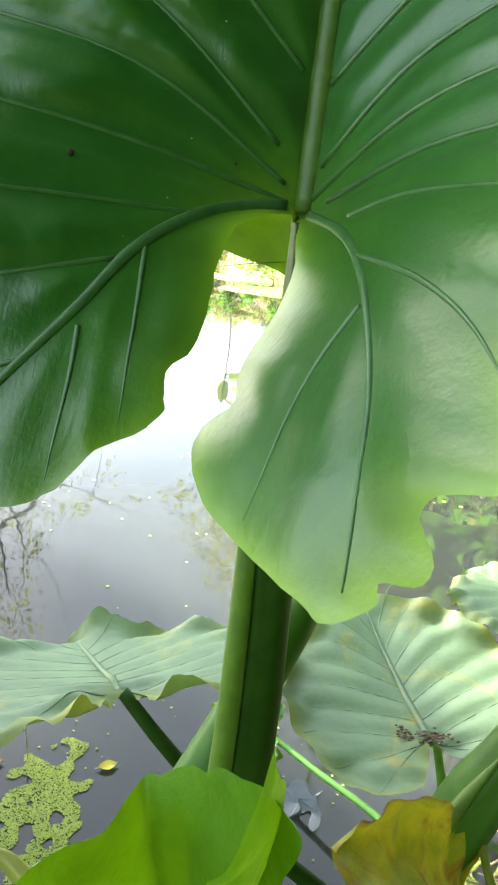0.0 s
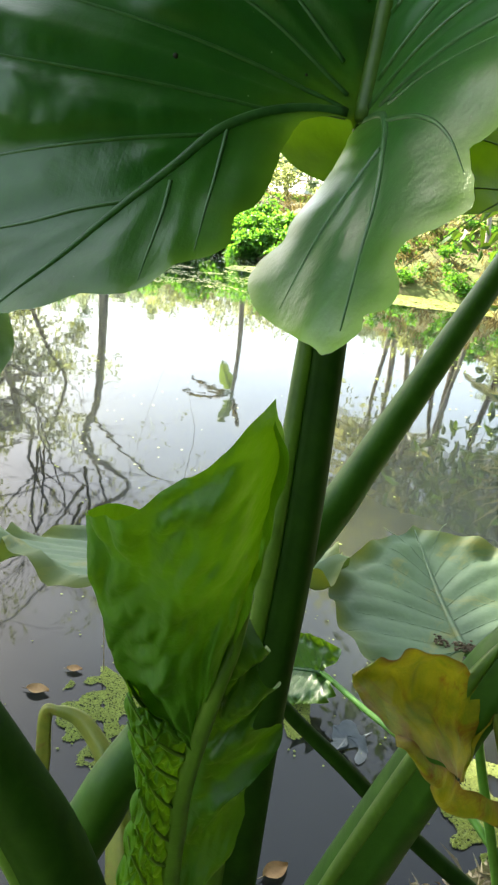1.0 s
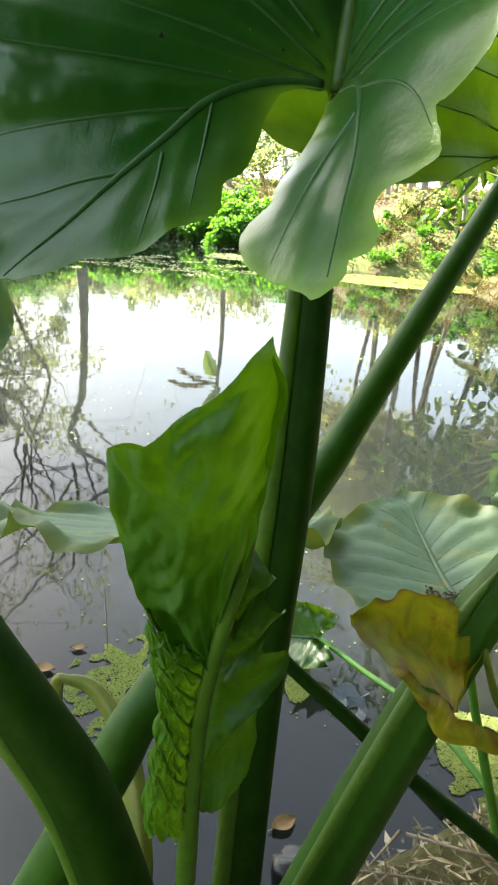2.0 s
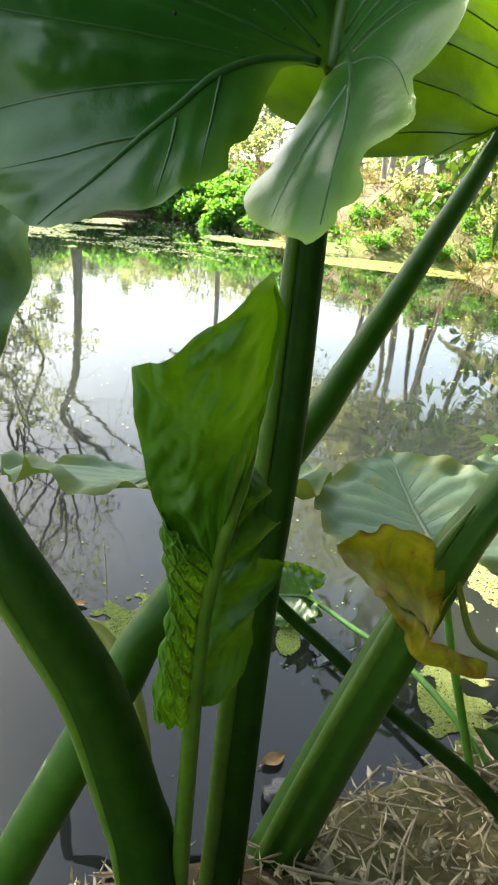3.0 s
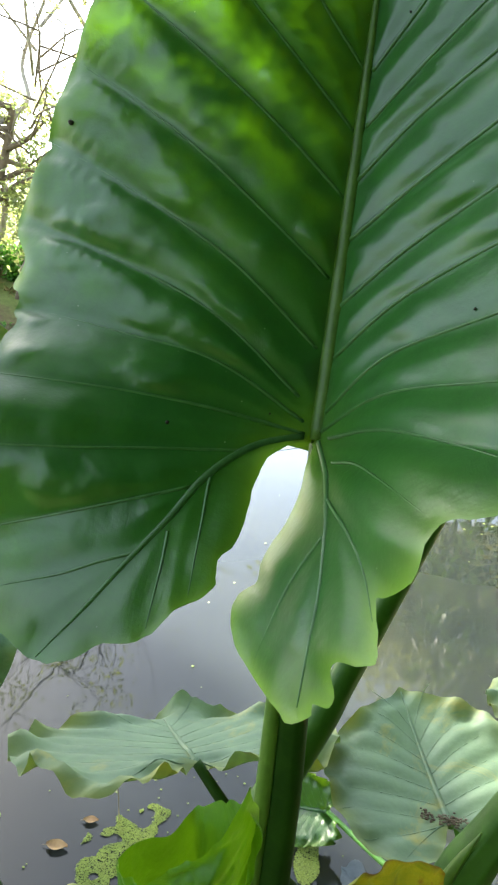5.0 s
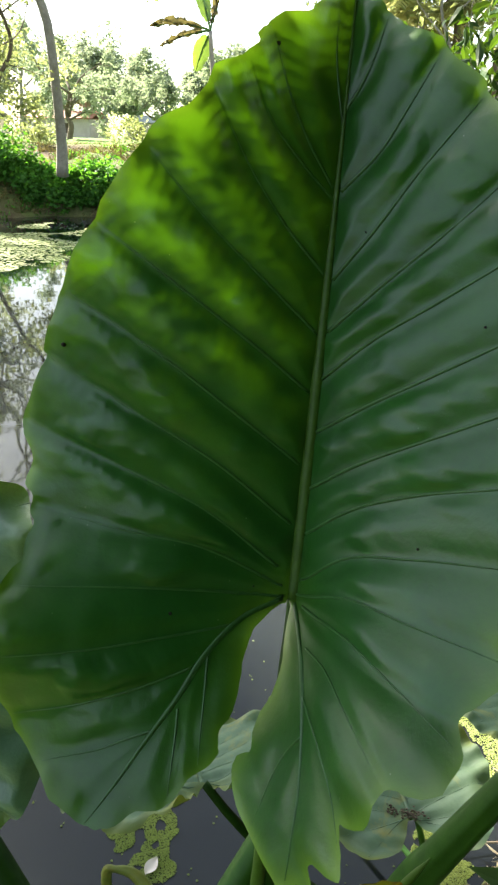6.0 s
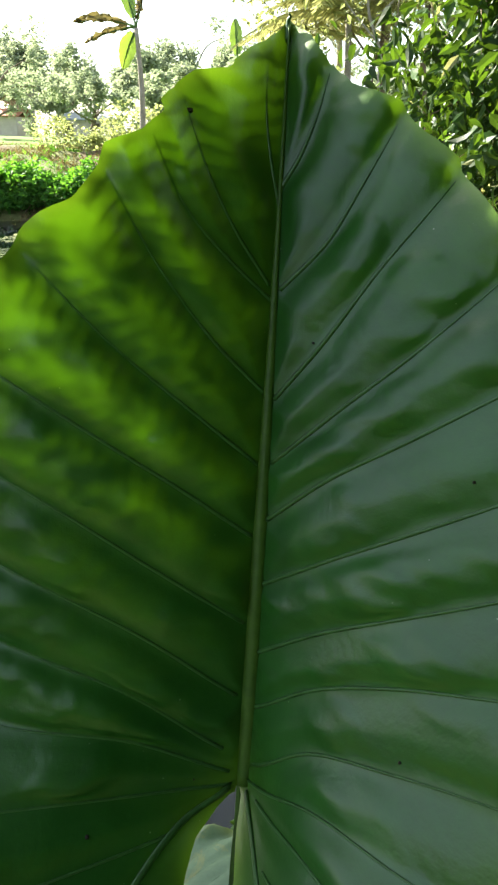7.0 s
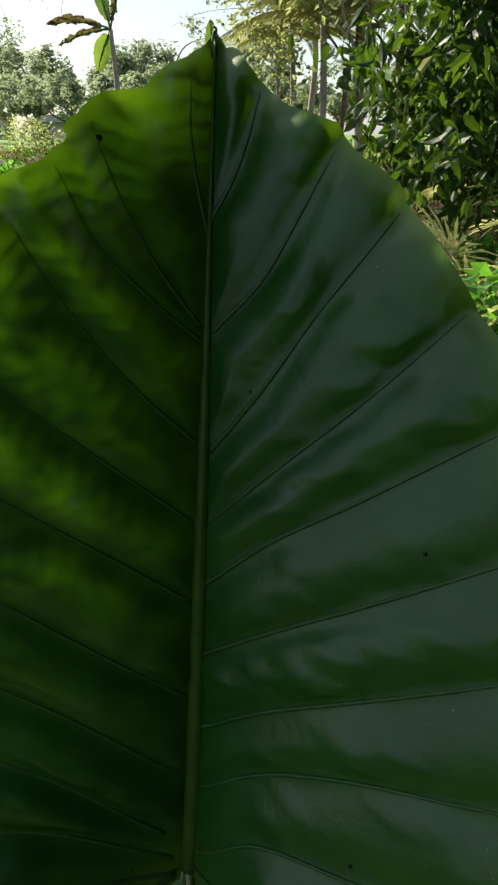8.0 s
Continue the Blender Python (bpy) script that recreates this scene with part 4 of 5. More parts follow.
    lower_l = [(0.016, 0.235, 0.800), (0.005, 0.245, 0.735), (-0.004, 0.255, 0.66), (-0.008, 0.265, 0.55)]
    lower_r = [(0.025, 0.25, 0.815), (0.040, 0.252, 0.785), (0.041, 0.256, 0.760), (0.047, 0.262, 0.724), (0.044, 0.268, 0.682), (0.020, 0.28, 0.585)]

    def wavy(f, h):
        return (0.008 * f * math.sin(21 * h), -0.012 * math.sin(math.pi * f) + 0.013 * f * math.sin(27 * h + 3) - 0.006 * abs(noise.noise((f * 4, h * 14, 1.0))), 0)

    part("open_half", grid_sheet(lofted(lower_l, lower_r, 24, 80, wavy), 0.002, 70.0), BLADE_SHADED, leaf, "wavy open half of the blade, darkened for shade")


young_leaf()


def dying_leaf():
    hub = (0.27, 0.50, 0.55)
    leaf = thing("elephant_ear_leaf", hub, "withered yellow and brown leaf curled over a thick stalk", "leaf", "elephant ear leaves")
    top = [(0.106, 0.424, 0.660), (0.135, 0.455, 0.668), (0.165, 0.475, 0.664), (0.205, 0.50, 0.650), (0.235, 0.515, 0.622), (0.265, 0.52, 0.603), (0.262, 0.50, 0.575)]
    low = [(0.106, 0.420, 0.650), (0.122, 0.405, 0.640), (0.150, 0.398, 0.632), (0.180, 0.40, 0.615), (0.205, 0.415, 0.585), (0.225, 0.45, 0.545), (0.242, 0.47, 0.525)]

    def cup(f, h):
        return (0.004 * math.sin(11 * h), 0.03 * math.sin(math.pi * f) * (0.4 + 0.6 * math.sin(math.pi * h)), -0.022 * math.sin(math.pi * f) * math.sin(math.pi * h) + 0.004 * math.sin(26 * h) * (1 - f))

    part("blade", grid_sheet(lofted(top, low, 30, 60, cup), 0.005, 45.0, edge=True), BLADE_DYING, leaf)
    fold_a = [(0.150, 0.396, 0.632), (0.180, 0.398, 0.615), (0.206, 0.413, 0.585), (0.228, 0.45, 0.545), (0.27, 0.47, 0.51), (0.312, 0.49, 0.497)]
    fold_b = [(0.152, 0.40, 0.630), (0.172, 0.41, 0.600), (0.19, 0.42, 0.568), (0.212, 0.45, 0.515), (0.25, 0.475, 0.478), (0.312, 0.50, 0.465)]
    part("hanging_flap", grid_sheet(lofted(fold_a, fold_b, 16, 44, lambda f, h: (0, -0.018 * math.sin(math.pi * f), 0.004 * math.sin(18 * h))), 0.004, 45.0, edge=True), BLADE_DYING, leaf)
    part("petiole", sweep([(0.262, 0.515, 0.585), (0.30, 0.52, 0.50), (0.37, 0.55, 0.44), (0.45, 0.56, 0.30), (0.50, 0.56, 0.1), (0.52, 0.56, 0.0)], [0.004, 0.007, 0.010], 40, 12), STALK_OLD, leaf)


dying_leaf()


def bent_stalk():
    ob = thing("broken_stalk", (-0.319, 0.68, 0.274), "yellow-green leaf stalk bent over and drying", "stalk")
    part("stalk", sweep([(-0.15, 0.50, -0.05), (-0.14, 0.53, 0.12), (-0.19, 0.62, 0.235), (-0.26, 0.675, 0.282), (-0.312, 0.68, 0.292), (-0.330, 0.68, 0.278), (-0.334, 0.68, 0.2), (-0.335, 0.68, 0.12)],
                        [0.024, 0.021, 0.018, 0.015, 0.008, 0.011, 0.013, 0.009], 70, 20, lambda a: ridged(a) + 0.22 * hump(a, -1.2, 0.2) - 0.15 * hump(a, -0.5, 0.3), flat=0.7), STALK_OLD, ob)


bent_stalk()


# ---- trees, bushes and the far bank ----
def scatter(rng, centres, radii, count):
    """Random places in a set of soft balls."""
    c, r = np.array(centres, float), np.array(radii, float)
    pick = rng.integers(0, len(c), count)
    d = rng.normal(size=(count, 3))
    d /= np.linalg.norm(d, axis=1)[:, None]
    return c[pick] + d * (r[pick] * rng.random(count) ** 0.45)[:, None]


def leaf_mass(places, size, rng, hang=0.4, ratio=0.45, curl=0.2):
    """Many single leaves, each a folded blade of four triangles, in one mesh."""
    n = len(places)
    d = rng.normal(size=(n, 3))
    d[:, 2] = d[:, 2] * 0.5 - hang
    d /= np.linalg.norm(d, axis=1)[:, None]
    s = np.cross(d, rng.normal(size=(n, 3)))
    s /= np.linalg.norm(s, axis=1)[:, None]
    u = np.cross(s, d)
    L = size * (0.6 + 0.8 * rng.random(n))[:, None]
    base, tip = places, places + d * L - u * L * curl
    mid = places + d * L * 0.45
    a, b = mid + s * L * ratio * 0.5 + u * L * 0.08, mid - s * L * ratio * 0.5 + u * L * 0.08
    v = np.stack([base, a, mid, b, tip], 1).reshape(-1, 3)
    i = np.arange(n)[:, None] * 5
    f = np.concatenate([i + [0, 1, 2], i + [0, 2, 3], i + [1, 4, 2], i + [2, 4, 3]])
    return v, f


def lance_mass(places, size, rng, hang=0.9, ratio=0.36, curl=0.25):
    """Many single long leaves with a fold down the middle, pointed at both ends, in one mesh."""
    n = len(places)
    d = rng.normal(size=(n, 3)) * (0.8, 0.8, 0.45) - (0, 0, hang)
    d /= np.linalg.norm(d, axis=1)[:, None]
    s = np.cross(d, rng.normal(size=(n, 3)) + (0, 0, 0.3))
    s /= np.linalg.norm(s, axis=1)[:, None]
    u = np.cross(s, d)
    L = size * (0.6 + 0.8 * rng.random(n))[:, None]
    at = lambda f: places + d * L * f - u * L * curl * f * f
    edge = lambda f, k: at(f) + s * L * ratio * 0.5 * k + u * L * 0.07
    v = np.stack([at(0), at(0.35), at(0.7), at(1.0), edge(0.3, 0.9), edge(0.3, -0.9), edge(0.66, 0.72), edge(0.66, -0.72)], 1).reshape(-1, 3)
    i = np.arange(n)[:, None] * 8
    f = np.concatenate([i + t for t in ([0, 4, 1], [0, 1, 5], [1, 4, 6], [1, 6, 2], [1, 2, 7], [1, 7, 5], [2, 6, 3], [2, 3, 7])])
    return v, f


def raw_part(name, v, f, material, parent, label=""):
    me = bpy.data.meshes.new(name)
    me.from_pydata(np.asarray(v).tolist(), [], np.asarray(f).tolist())
    me.materials.append(material)
    ob = new(name, me)
    if parent is not None:
        ob.parent = parent
        ob.matrix_basis = Matrix.Translation(-parent.location)
    return tagged(ob, label)


def limbs(base, top, r, rng, count, reach, lean=0.5, up=0.5):
    """Branches off a trunk: lines of places, with their radii."""
    out = []
    base, top = np.array(base, float), np.array(top, float)
    for k in range(count):
        f = 0.45 + 0.55 * k / max(1, count - 1)
        a = base + (top - base) * f
        ang = rng.random() * 6.28
        way = np.array((math.cos(ang), math.sin(ang), up + 0.5 * rng.random()))
        L = reach * (0.6 + 0.6 * rng.random())
        b = a + way * L * 0.5 + rng.normal(size=3) * 0.12 * L
        c = a + way * L + np.array((0, 0, -0.1 * L)) + rng.normal(size=3) * 0.15 * L
        out.append(([a, b, c], [r * 0.45, r * 0.3, r * 0.08]))
    return out


def tree(label, base, top, r, seed, branches, reach, clumps, clump_r, leaves, size, leaf_material, bark, up=0.5, hang=0.4, ratio=0.45, bend=0.1, twigs=3, group=""):
    rng = np.random.default_rng(seed)
    ob = thing("tree", base, label, "tree", group)
    b, t = np.array(base, float), np.array(top, float)
    mid = (b + t) / 2 + rng.normal(size=3) * np.array((bend, bend, 0))
    way = [b - (0, 0, 0.25), b * 0.8 + mid * 0.2]
    for f in (0.35, 0.5, 0.65, 0.82):
        way.append((b * (1 - 2 * f) + mid * 2 * f if f < 0.5 else mid * (2 - 2 * f) + t * (2 * f - 1)) + rng.normal(size=3) * np.array((bend, bend, 0.02)) * 0.55)
    part("trunk", sweep(way + [t], [r * 1.35, r, r * 0.85, r * 0.75, r * 0.65, r * 0.5, r * 0.4], 28, 10), bark, ob)
    ends = [t]
    for line, radii in limbs(b, t, r, rng, branches, reach, up=up):
        part("limb", sweep(line, radii, 10, 6), bark, ob)
        ends.append(line[-1])
        ends.append(line[1] * 0.4 + line[2] * 0.6)
        for _ in range(twigs):
            a = line[1] * 0.3 + line[2] * 0.7
            e = line[2] + rng.normal(size=3) * reach * 0.4
            part("twig", sweep([a, (a + e) / 2 + rng.normal(size=3) * 0.06 * reach, e], [radii[-1] * 1.2, radii[-1] * 0.8, radii[-1] * 0.3], 8, 4), bark, ob)
            ends.append(e)
    if leaves:
        centres = [ends[rng.integers(0, len(ends))] + rng.normal(size=3) * clump_r * 0.5 for _ in range(clumps)]
        v, f = leaf_mass(scatter(rng, centres, [clump_r * (0.5 + rng.random() * 0.7) for _ in centres], leaves), size, rng, hang, ratio)
        raw_part("crown", v, f, leaf_material, ob)
    return ob


def bush(label, x, y, w, h, leaves, size, material, seed, deep=0.6, group="bank bushes", lift=0.0):
    rng = np.random.default_rng(seed)
    z = floor_at(x, y) + lift
    ob = thing("bush", (x, y, z), label, "bush", group)
    centres, radii = [], []
    for k in range(max(6, int(w * 9))):
        cx, cy = x + (rng.random() - 0.5) * w, y + (rng.random() - 0.5) * deep
        cr = h * (0.20 + 0.24 * rng.random())
        cz = floor_at(cx, cy) + lift + cr * 0.5 + (h - cr) * rng.random() * 0.8
        centres.append((cx, cy, cz))
        radii.append(cr)
        if k % 4 == 0:
            part("stem", sweep([(x + (cx - x) * 0.5, y, z - 0.1), (cx, cy, (z + cz) / 2), (cx, cy, cz)], [0.015, 0.01, 0.004], 6, 4), BARK_DARK, ob)
    v, f = leaf_mass(scatter(rng, centres, radii, leaves), size, rng, 0.15, 0.55)
    raw_part("foliage", v, f, material, ob)
    return ob


# bare tall tree on the far bank
tree("tall thin grey tree with few leaves on the far bank", (-6.15, 14.9, 1.1), (-6.75, 15.2, 8.2), 0.1, 3, 9, 2.6, 40, 0.5, 900, 0.11, TREE_OLIVE, BARK, up=0.6, twigs=5, bend=0.45)
tree("leaning grey tree with bare limbs on the far bank", (-9.0, 15.6, 1.1), (-7.0, 14.0, 6.4), 0.08, 5, 8, 2.4, 40, 0.6, 1500, 0.11, TREE_OLIVE, BARK, up=0.5, twigs=5, bend=0.5)
tree("hanging leafy tree over the pond", (-8.7, 14.4, 0.8), (-7.7, 13.9, 4.4), 0.16, 8, 11, 1.5, 90, 0.6, 9000, 0.12, TREE_OLIVE, BARK_DARK, up=0.1, twigs=4)
tree("bare thin tree with fine twigs on the far bank", (-7.4, 13.4, 0.8), (-6.7, 13.2, 5.6), 0.05, 6, 12, 2.6, 20, 0.4, 260, 0.09, TREE_OLIVE, BARK_DARK, up=0.25, twigs=7, bend=0.3)
# unseen trees added behind, so the leaf mirrors a broken sky
for k, (x, y, h) in enumerate([(-9.3, -10.0, 2.6), (-5.6, -7.0, 3.6), (-8.8, -7.0, 3.4)]):
    tree("unseen leafy tree added to break up reflections on the leaf", (x, y, 0.2), (x + 0.2, y, h), 0.1, 160 + k, 8, h * 0.35, 40, h * 0.16, 2200, 0.2, TREE_DARK, BARK_DARK, twigs=1, group="near bank trees")
# trees on the right bank
tree("slender pale tree leaning by the palms", (1.65, 11.6, 0.75), (1.1, 11.8, 5.0), 0.035, 11, 8, 1.5, 50, 0.5, 1800, 0.12, TREE_OLIVE, BARK, up=0.7)
tree("brown tree trunk with olive leaves on the bank", (1.35, 13.2, 1.0), (1.25, 13.4, 5.6), 0.05, 13, 7, 1.6, 50, 0.6, 2200, 0.13, TREE_OLIVE, BARK_DARK)
tree("dark gnarled tree on the field's edge", (1.85, 14.2, 1.1), (1.6, 14.4, 5.6), 0.085, 17, 7, 2.0, 60, 0.7, 2600, 0.14, TREE_OLIVE, BARK_DARK)


tree("airy olive tree behind the palms", (0.45, 14.2, 1.05), (0.2, 14.3, 5.4), 0.05, 19, 9, 1.6, 60, 0.5, 2200, 0.12, TREE_OLIVE, BARK, up=0.6, twigs=4)
tree("tall airy olive tree on the bank top", (0.95, 15.8, 1.15), (1.0, 16.0, 7.0), 0.07, 21, 10, 2.0, 80, 0.6, 3200, 0.13, TREE_OLIVE, BARK, up=0.6, twigs=4)
tree("leaning olive tree beside the brown trunk", (2.5, 12.6, 0.95), (2.1, 12.8, 6.0), 0.06, 22, 9, 1.8, 70, 0.6, 2800, 0.13, TREE_OLIVE, BARK_DARK, up=0.6, twigs=4)


def crowned(label, base, crown, spread, flat, leaves, size, material, seed, r=0.22):
    """A tree with one wide crown: trunk, boughs to the crown's rim, and leaves in clumps along them."""
    rng = np.random.default_rng(seed)
    ob = thing("tree", base, label, "tree", "shade trees")
    b, c = np.array(base, float), np.array(crown, float)
    part("trunk", sweep([b - (0, 0, 0.3), b * 0.6 + c * 0.4 + (0.1, 0, 0), b * 0.2 + c * 0.8, c], [r * 1.3, r, r * 0.7, r * 0.4], 20, 10), BARK_DARK, ob)
    pts = []
    for k in range(30):
        a = 2.4 * k
        e = c + np.array((math.cos(a), math.sin(a), 0)) * spread * (0.25 + 0.75 * ((k * 0.618) % 1)) + np.array((0, 0, flat * (rng.random() - 0.4)))
        s = b * 0.25 + c * 0.75
        part("limb", sweep([s, (s + e) / 2 + (0, 0, 0.2), e], [r * 0.35, r * 0.2, r * 0.05], 9, 5), BARK_DARK, ob)
        for f in (0.55, 0.75, 0.95):
            m = s * (1 - f) + e * f
            pts.append(m + rng.normal(size=(leaves // 90, 3)) * np.array((spread * 0.13, spread * 0.13, flat * 0.12)))
    v, f = leaf_mass(np.concatenate(pts), size, rng, 0.4, 0.5)
    raw_part("crown", v, f, material, ob)


# unseen trees added for shade: near bank behind and above the clump, side bank
crowned("tall unseen tree added to shade the low leaves", (-9.4, 6.4, 0.3), (-4.95, 5.08, 5.1), 0.64, 0.6, 3400, 0.11, TREE_DARK, 471, 0.1)
crowned("slender unseen tree added to shade the lobes and young leaf", (-9.6, 4.2, 0.3), (-3.10, 3.06, 3.7), 0.50, 0.4, 7500, 0.09, TREE_DARK, 472, 0.08)
crowned("unseen tree added to stop sun glancing off the water", (-9.5, 7.4, 0.3), (-5.25, 4.95, 3.7), 0.75, 0.6, 4800, 0.11, TREE_DARK, 474, 0.09)
crowned("broad unseen tree added to shade the near ground", (-9.9, 1.5, 0.3), (-7.3, 2.2, 5.2), 1.9, 1.4, 7000, 0.11, TREE_DARK, 473, 0.1)
crowned("dense unseen tree added to darken the near side", (3.6, -2.4, 0.25), (2.9, -1.6, 2.9), 2.0, 2.6, 9000, 0.3, TREE_DARK, 211)
crowned("dense unseen tree added to darken the near side", (2.2, -3.6, 0.25), (1.3, -3.0, 2.7), 1.7, 2.4, 8000, 0.3, TREE_DARK, 213)
crowned("dense unseen tree added to darken the near side", (1.6, -2.6, 0.25), (1.5, -2.0, 4.2), 2.4, 2.6, 9000, 0.3, TREE_DARK, 203)
crowned("dense unseen tree added to darken the near side", (1.4, -5.0, 0.25), (1.2, -4.4, 4.0), 2.2, 2.6, 9000, 0.3, TREE_DARK, 205)
crowned("dense unseen tree added to darken the near side", (2.9, 0.6, 0.25), (0.9, 0.2, 4.3), 2.2, 1.6, 7000, 0.3, TREE_DARK, 209)
crowned("dense unseen tree added to darken the near side", (4.2, -0.6, 0.25), (3.6, 0.0, 4.4), 2.4, 2.4, 8000, 0.3, TREE_DARK, 207)


def shade_tree():
    """A broad tree whose leafy boughs hang over the pond at the right."""
    rng = np.random.default_rng(23)
    base = np.array((3.6, 7.3, 0.6))
    ob = thing("tree", base, "dense dark green broad-leaved tree hanging over the bank", "tree")
    part("trunk", sweep([base - (0, 0, 0.3), base + (-0.1, 0, 1.2), base + (-0.2, 0.1, 2.6), base + (-0.3, 0.1, 5.0)], [0.2, 0.16, 0.13, 0.07], 18, 10), BARK_DARK, ob)
    ends = []
    for k in range(26):
        z0 = 1.0 + 3.2 * k / 26
        a = base + np.array((-0.15, 0.05, z0))
        ang = math.pi + (rng.random() - 0.5) * 2.6
        L = 1.4 + 0.9 * rng.random()
        w = np.array((math.cos(ang), math.sin(ang) * 0.9, 0.25))
        b, c = a + w * L * 0.55 + (0, 0, 0.15), a + w * L + (0, 0, -0.35 - 0.3 * rng.random())
        part("limb", sweep([a, b, c], [0.035, 0.022, 0.006], 10, 5), BARK_DARK, ob)
        for f in (0.5, 0.7, 0.85, 1.0):
            for _ in range(3):
                s = a * (1 - f) + c * f + (0, 0, 0.15 * math.sin(3.1 * f))
                e = s + rng.normal(size=3) * 0.32
                part("twig", sweep([s, e], [0.006, 0.002], 3, 4), BARK_DARK, ob)
                ends.append(e)
    pts = []
    for e in ends:
        pts.append(e + rng.normal(size=(40, 3)) * 0.20)
    v, f = lance_mass(np.concatenate(pts), 0.17, rng, 0.8, 0.46)
    raw_part("crown", v, f, SHADE_LEAF, ob)
    yellow = np.concatenate(pts)[rng.integers(0, len(ends) * 40, 220)]
    v, f = lance_mass(yellow, 0.15, rng)
    raw_part("yellow_leaves", v, f, FROND, ob)


shade_tree()


def frond(base, way, length, droop, rng, n=30, leaf_len=0.35, bm=None):
    """A feather frond: a bowed rib with leaflets on both sides."""
    way = np.array(way, float)
    way /= np.linalg.norm(way)
    side = np.cross(way, (0, 0, 1.0))
    side /= np.linalg.norm(side) + 1e-9
    base = np.array(base, float)
    at = lambda f: base + way * length * f + np.array((0, 0, -droop * length * f * f))
    v, fcs = [], []
    for k in range(n):
        f = 0.12 + 0.88 * k / n
        for s in (-1, 1):
            p = at(f)
            L = leaf_len * math.sin(math.pi * (0.15 + 0.8 * f)) * (0.8 + 0.4 * rng.random())
            d = side * s * 0.75 + way * 0.5 + np.array((0, 0, -0.55 - 0.3 * rng.random()))
            d /= np.linalg.norm(d)
            w = way * 0.018
            i = len(v)
            v += [p - w, p + w, p + d * L * 0.6 + w * 0.7, p + d * L * 0.6 - w * 0.7, p + d * L]
            fcs += [(i, i + 1, i + 2), (i, i + 2, i + 3), (i + 3, i + 2, i + 4)]
    rib = [tuple(at(f)) for f in (0, 0.3, 0.6, 1.0)]
    return v, fcs, rib


def palm(label, base, height, fronds, length, seed, r=0.09):
    rng = np.random.default_rng(seed)
    ob = thing("palm", base, label, "palm", "palms")
    top = np.array(base) + (0, 0, height)
    part("trunk", sweep([np.array(base) - (0, 0, 0.2), (np.array(base) + top) / 2 + (0.05, 0, 0), top], [r * 1.3, r, r * 0.8], 14, 9), BARK, ob)
    for k in range(fronds):
        a = 6.28 * k / fronds + rng.random() * 0.5
        v, f, rib = frond(top, (math.cos(a), math.sin(a), 0.25 + 0.7 * rng.random()), length * (0.8 + 0.4 * rng.random()), 0.55, rng)
        piece = raw_part("frond", v, f, FROND, ob)
        sub = sweep(rib, [0.014, 0.01, 0.003], 10, 5)
        me = bpy.data.meshes.new("frond_rib")
        sub.to_mesh(me)
        sub.free()
        me.materials.append(FROND)
        child = new("frond_rib", me)
        child.parent = piece
    return ob


palm("date palm with dry yellow-green fronds", (1.0, 13.0, 1.0), 2.5, 26, 1.9, 31, 0.06)
palm("date palm with pale drooping fronds behind the other", (0.55, 14.6, 1.1), 2.3, 22, 1.7, 32, 0.06)
palm("young palm with arching fronds on the bank", (2.7, 9.2, 0.6), 0.5, 16, 1.3, 33, 0.07)


def fan_palm(label, base, count, seed, reach=0.5):
    rng = np.random.default_rng(seed)
    ob = thing("fan_palm", base, label, "palm", "palms")
    b = np.array(base, float)
    for k in range(count):
        a = rng.random() * 6.28
        way = np.array((math.cos(a), math.sin(a), 0.7 + 0.6 * rng.random()))
        end = b + way * reach * (0.5 + 0.6 * rng.random())
        part("stem", sweep([b, (b + end) / 2 + (0, 0, 0.06), end], [0.01, 0.007, 0.004], 8, 5), FROND, ob)
        x = np.cross(way, (0, 0, 1.0))
        x /= np.linalg.norm(x)
        y = way / np.linalg.norm(way)
        v, f = [], []
        for j in range(18):
            t = -2.0 + 4.0 * j / 17
            d = y * math.cos(t) + x * math.sin(t)
            s = -y * math.sin(t) + x * math.cos(t)
            L = 0.36 * reach / 0.5 * (0.85 + 0.3 * rng.random())
            i = len(v)
            v += [end, end + d * L * 0.6 + s * 0.016, end + d * L * 0.6 - s * 0.016, end + d * L - (0, 0, 0.1 * L)]
            f += [(i, i + 1, i + 2), (i + 1, i + 3, i + 2)]
        raw_part("fan", v, f, FROND, ob)


fan_palm("low fan palm with yellowing fans at the water", (2.0, 5.9, 0.35), 10, 41, 0.8)
fan_palm("small fan palm among the bank weeds", (2.4, 8.3, 0.4), 9, 43, 0.6)


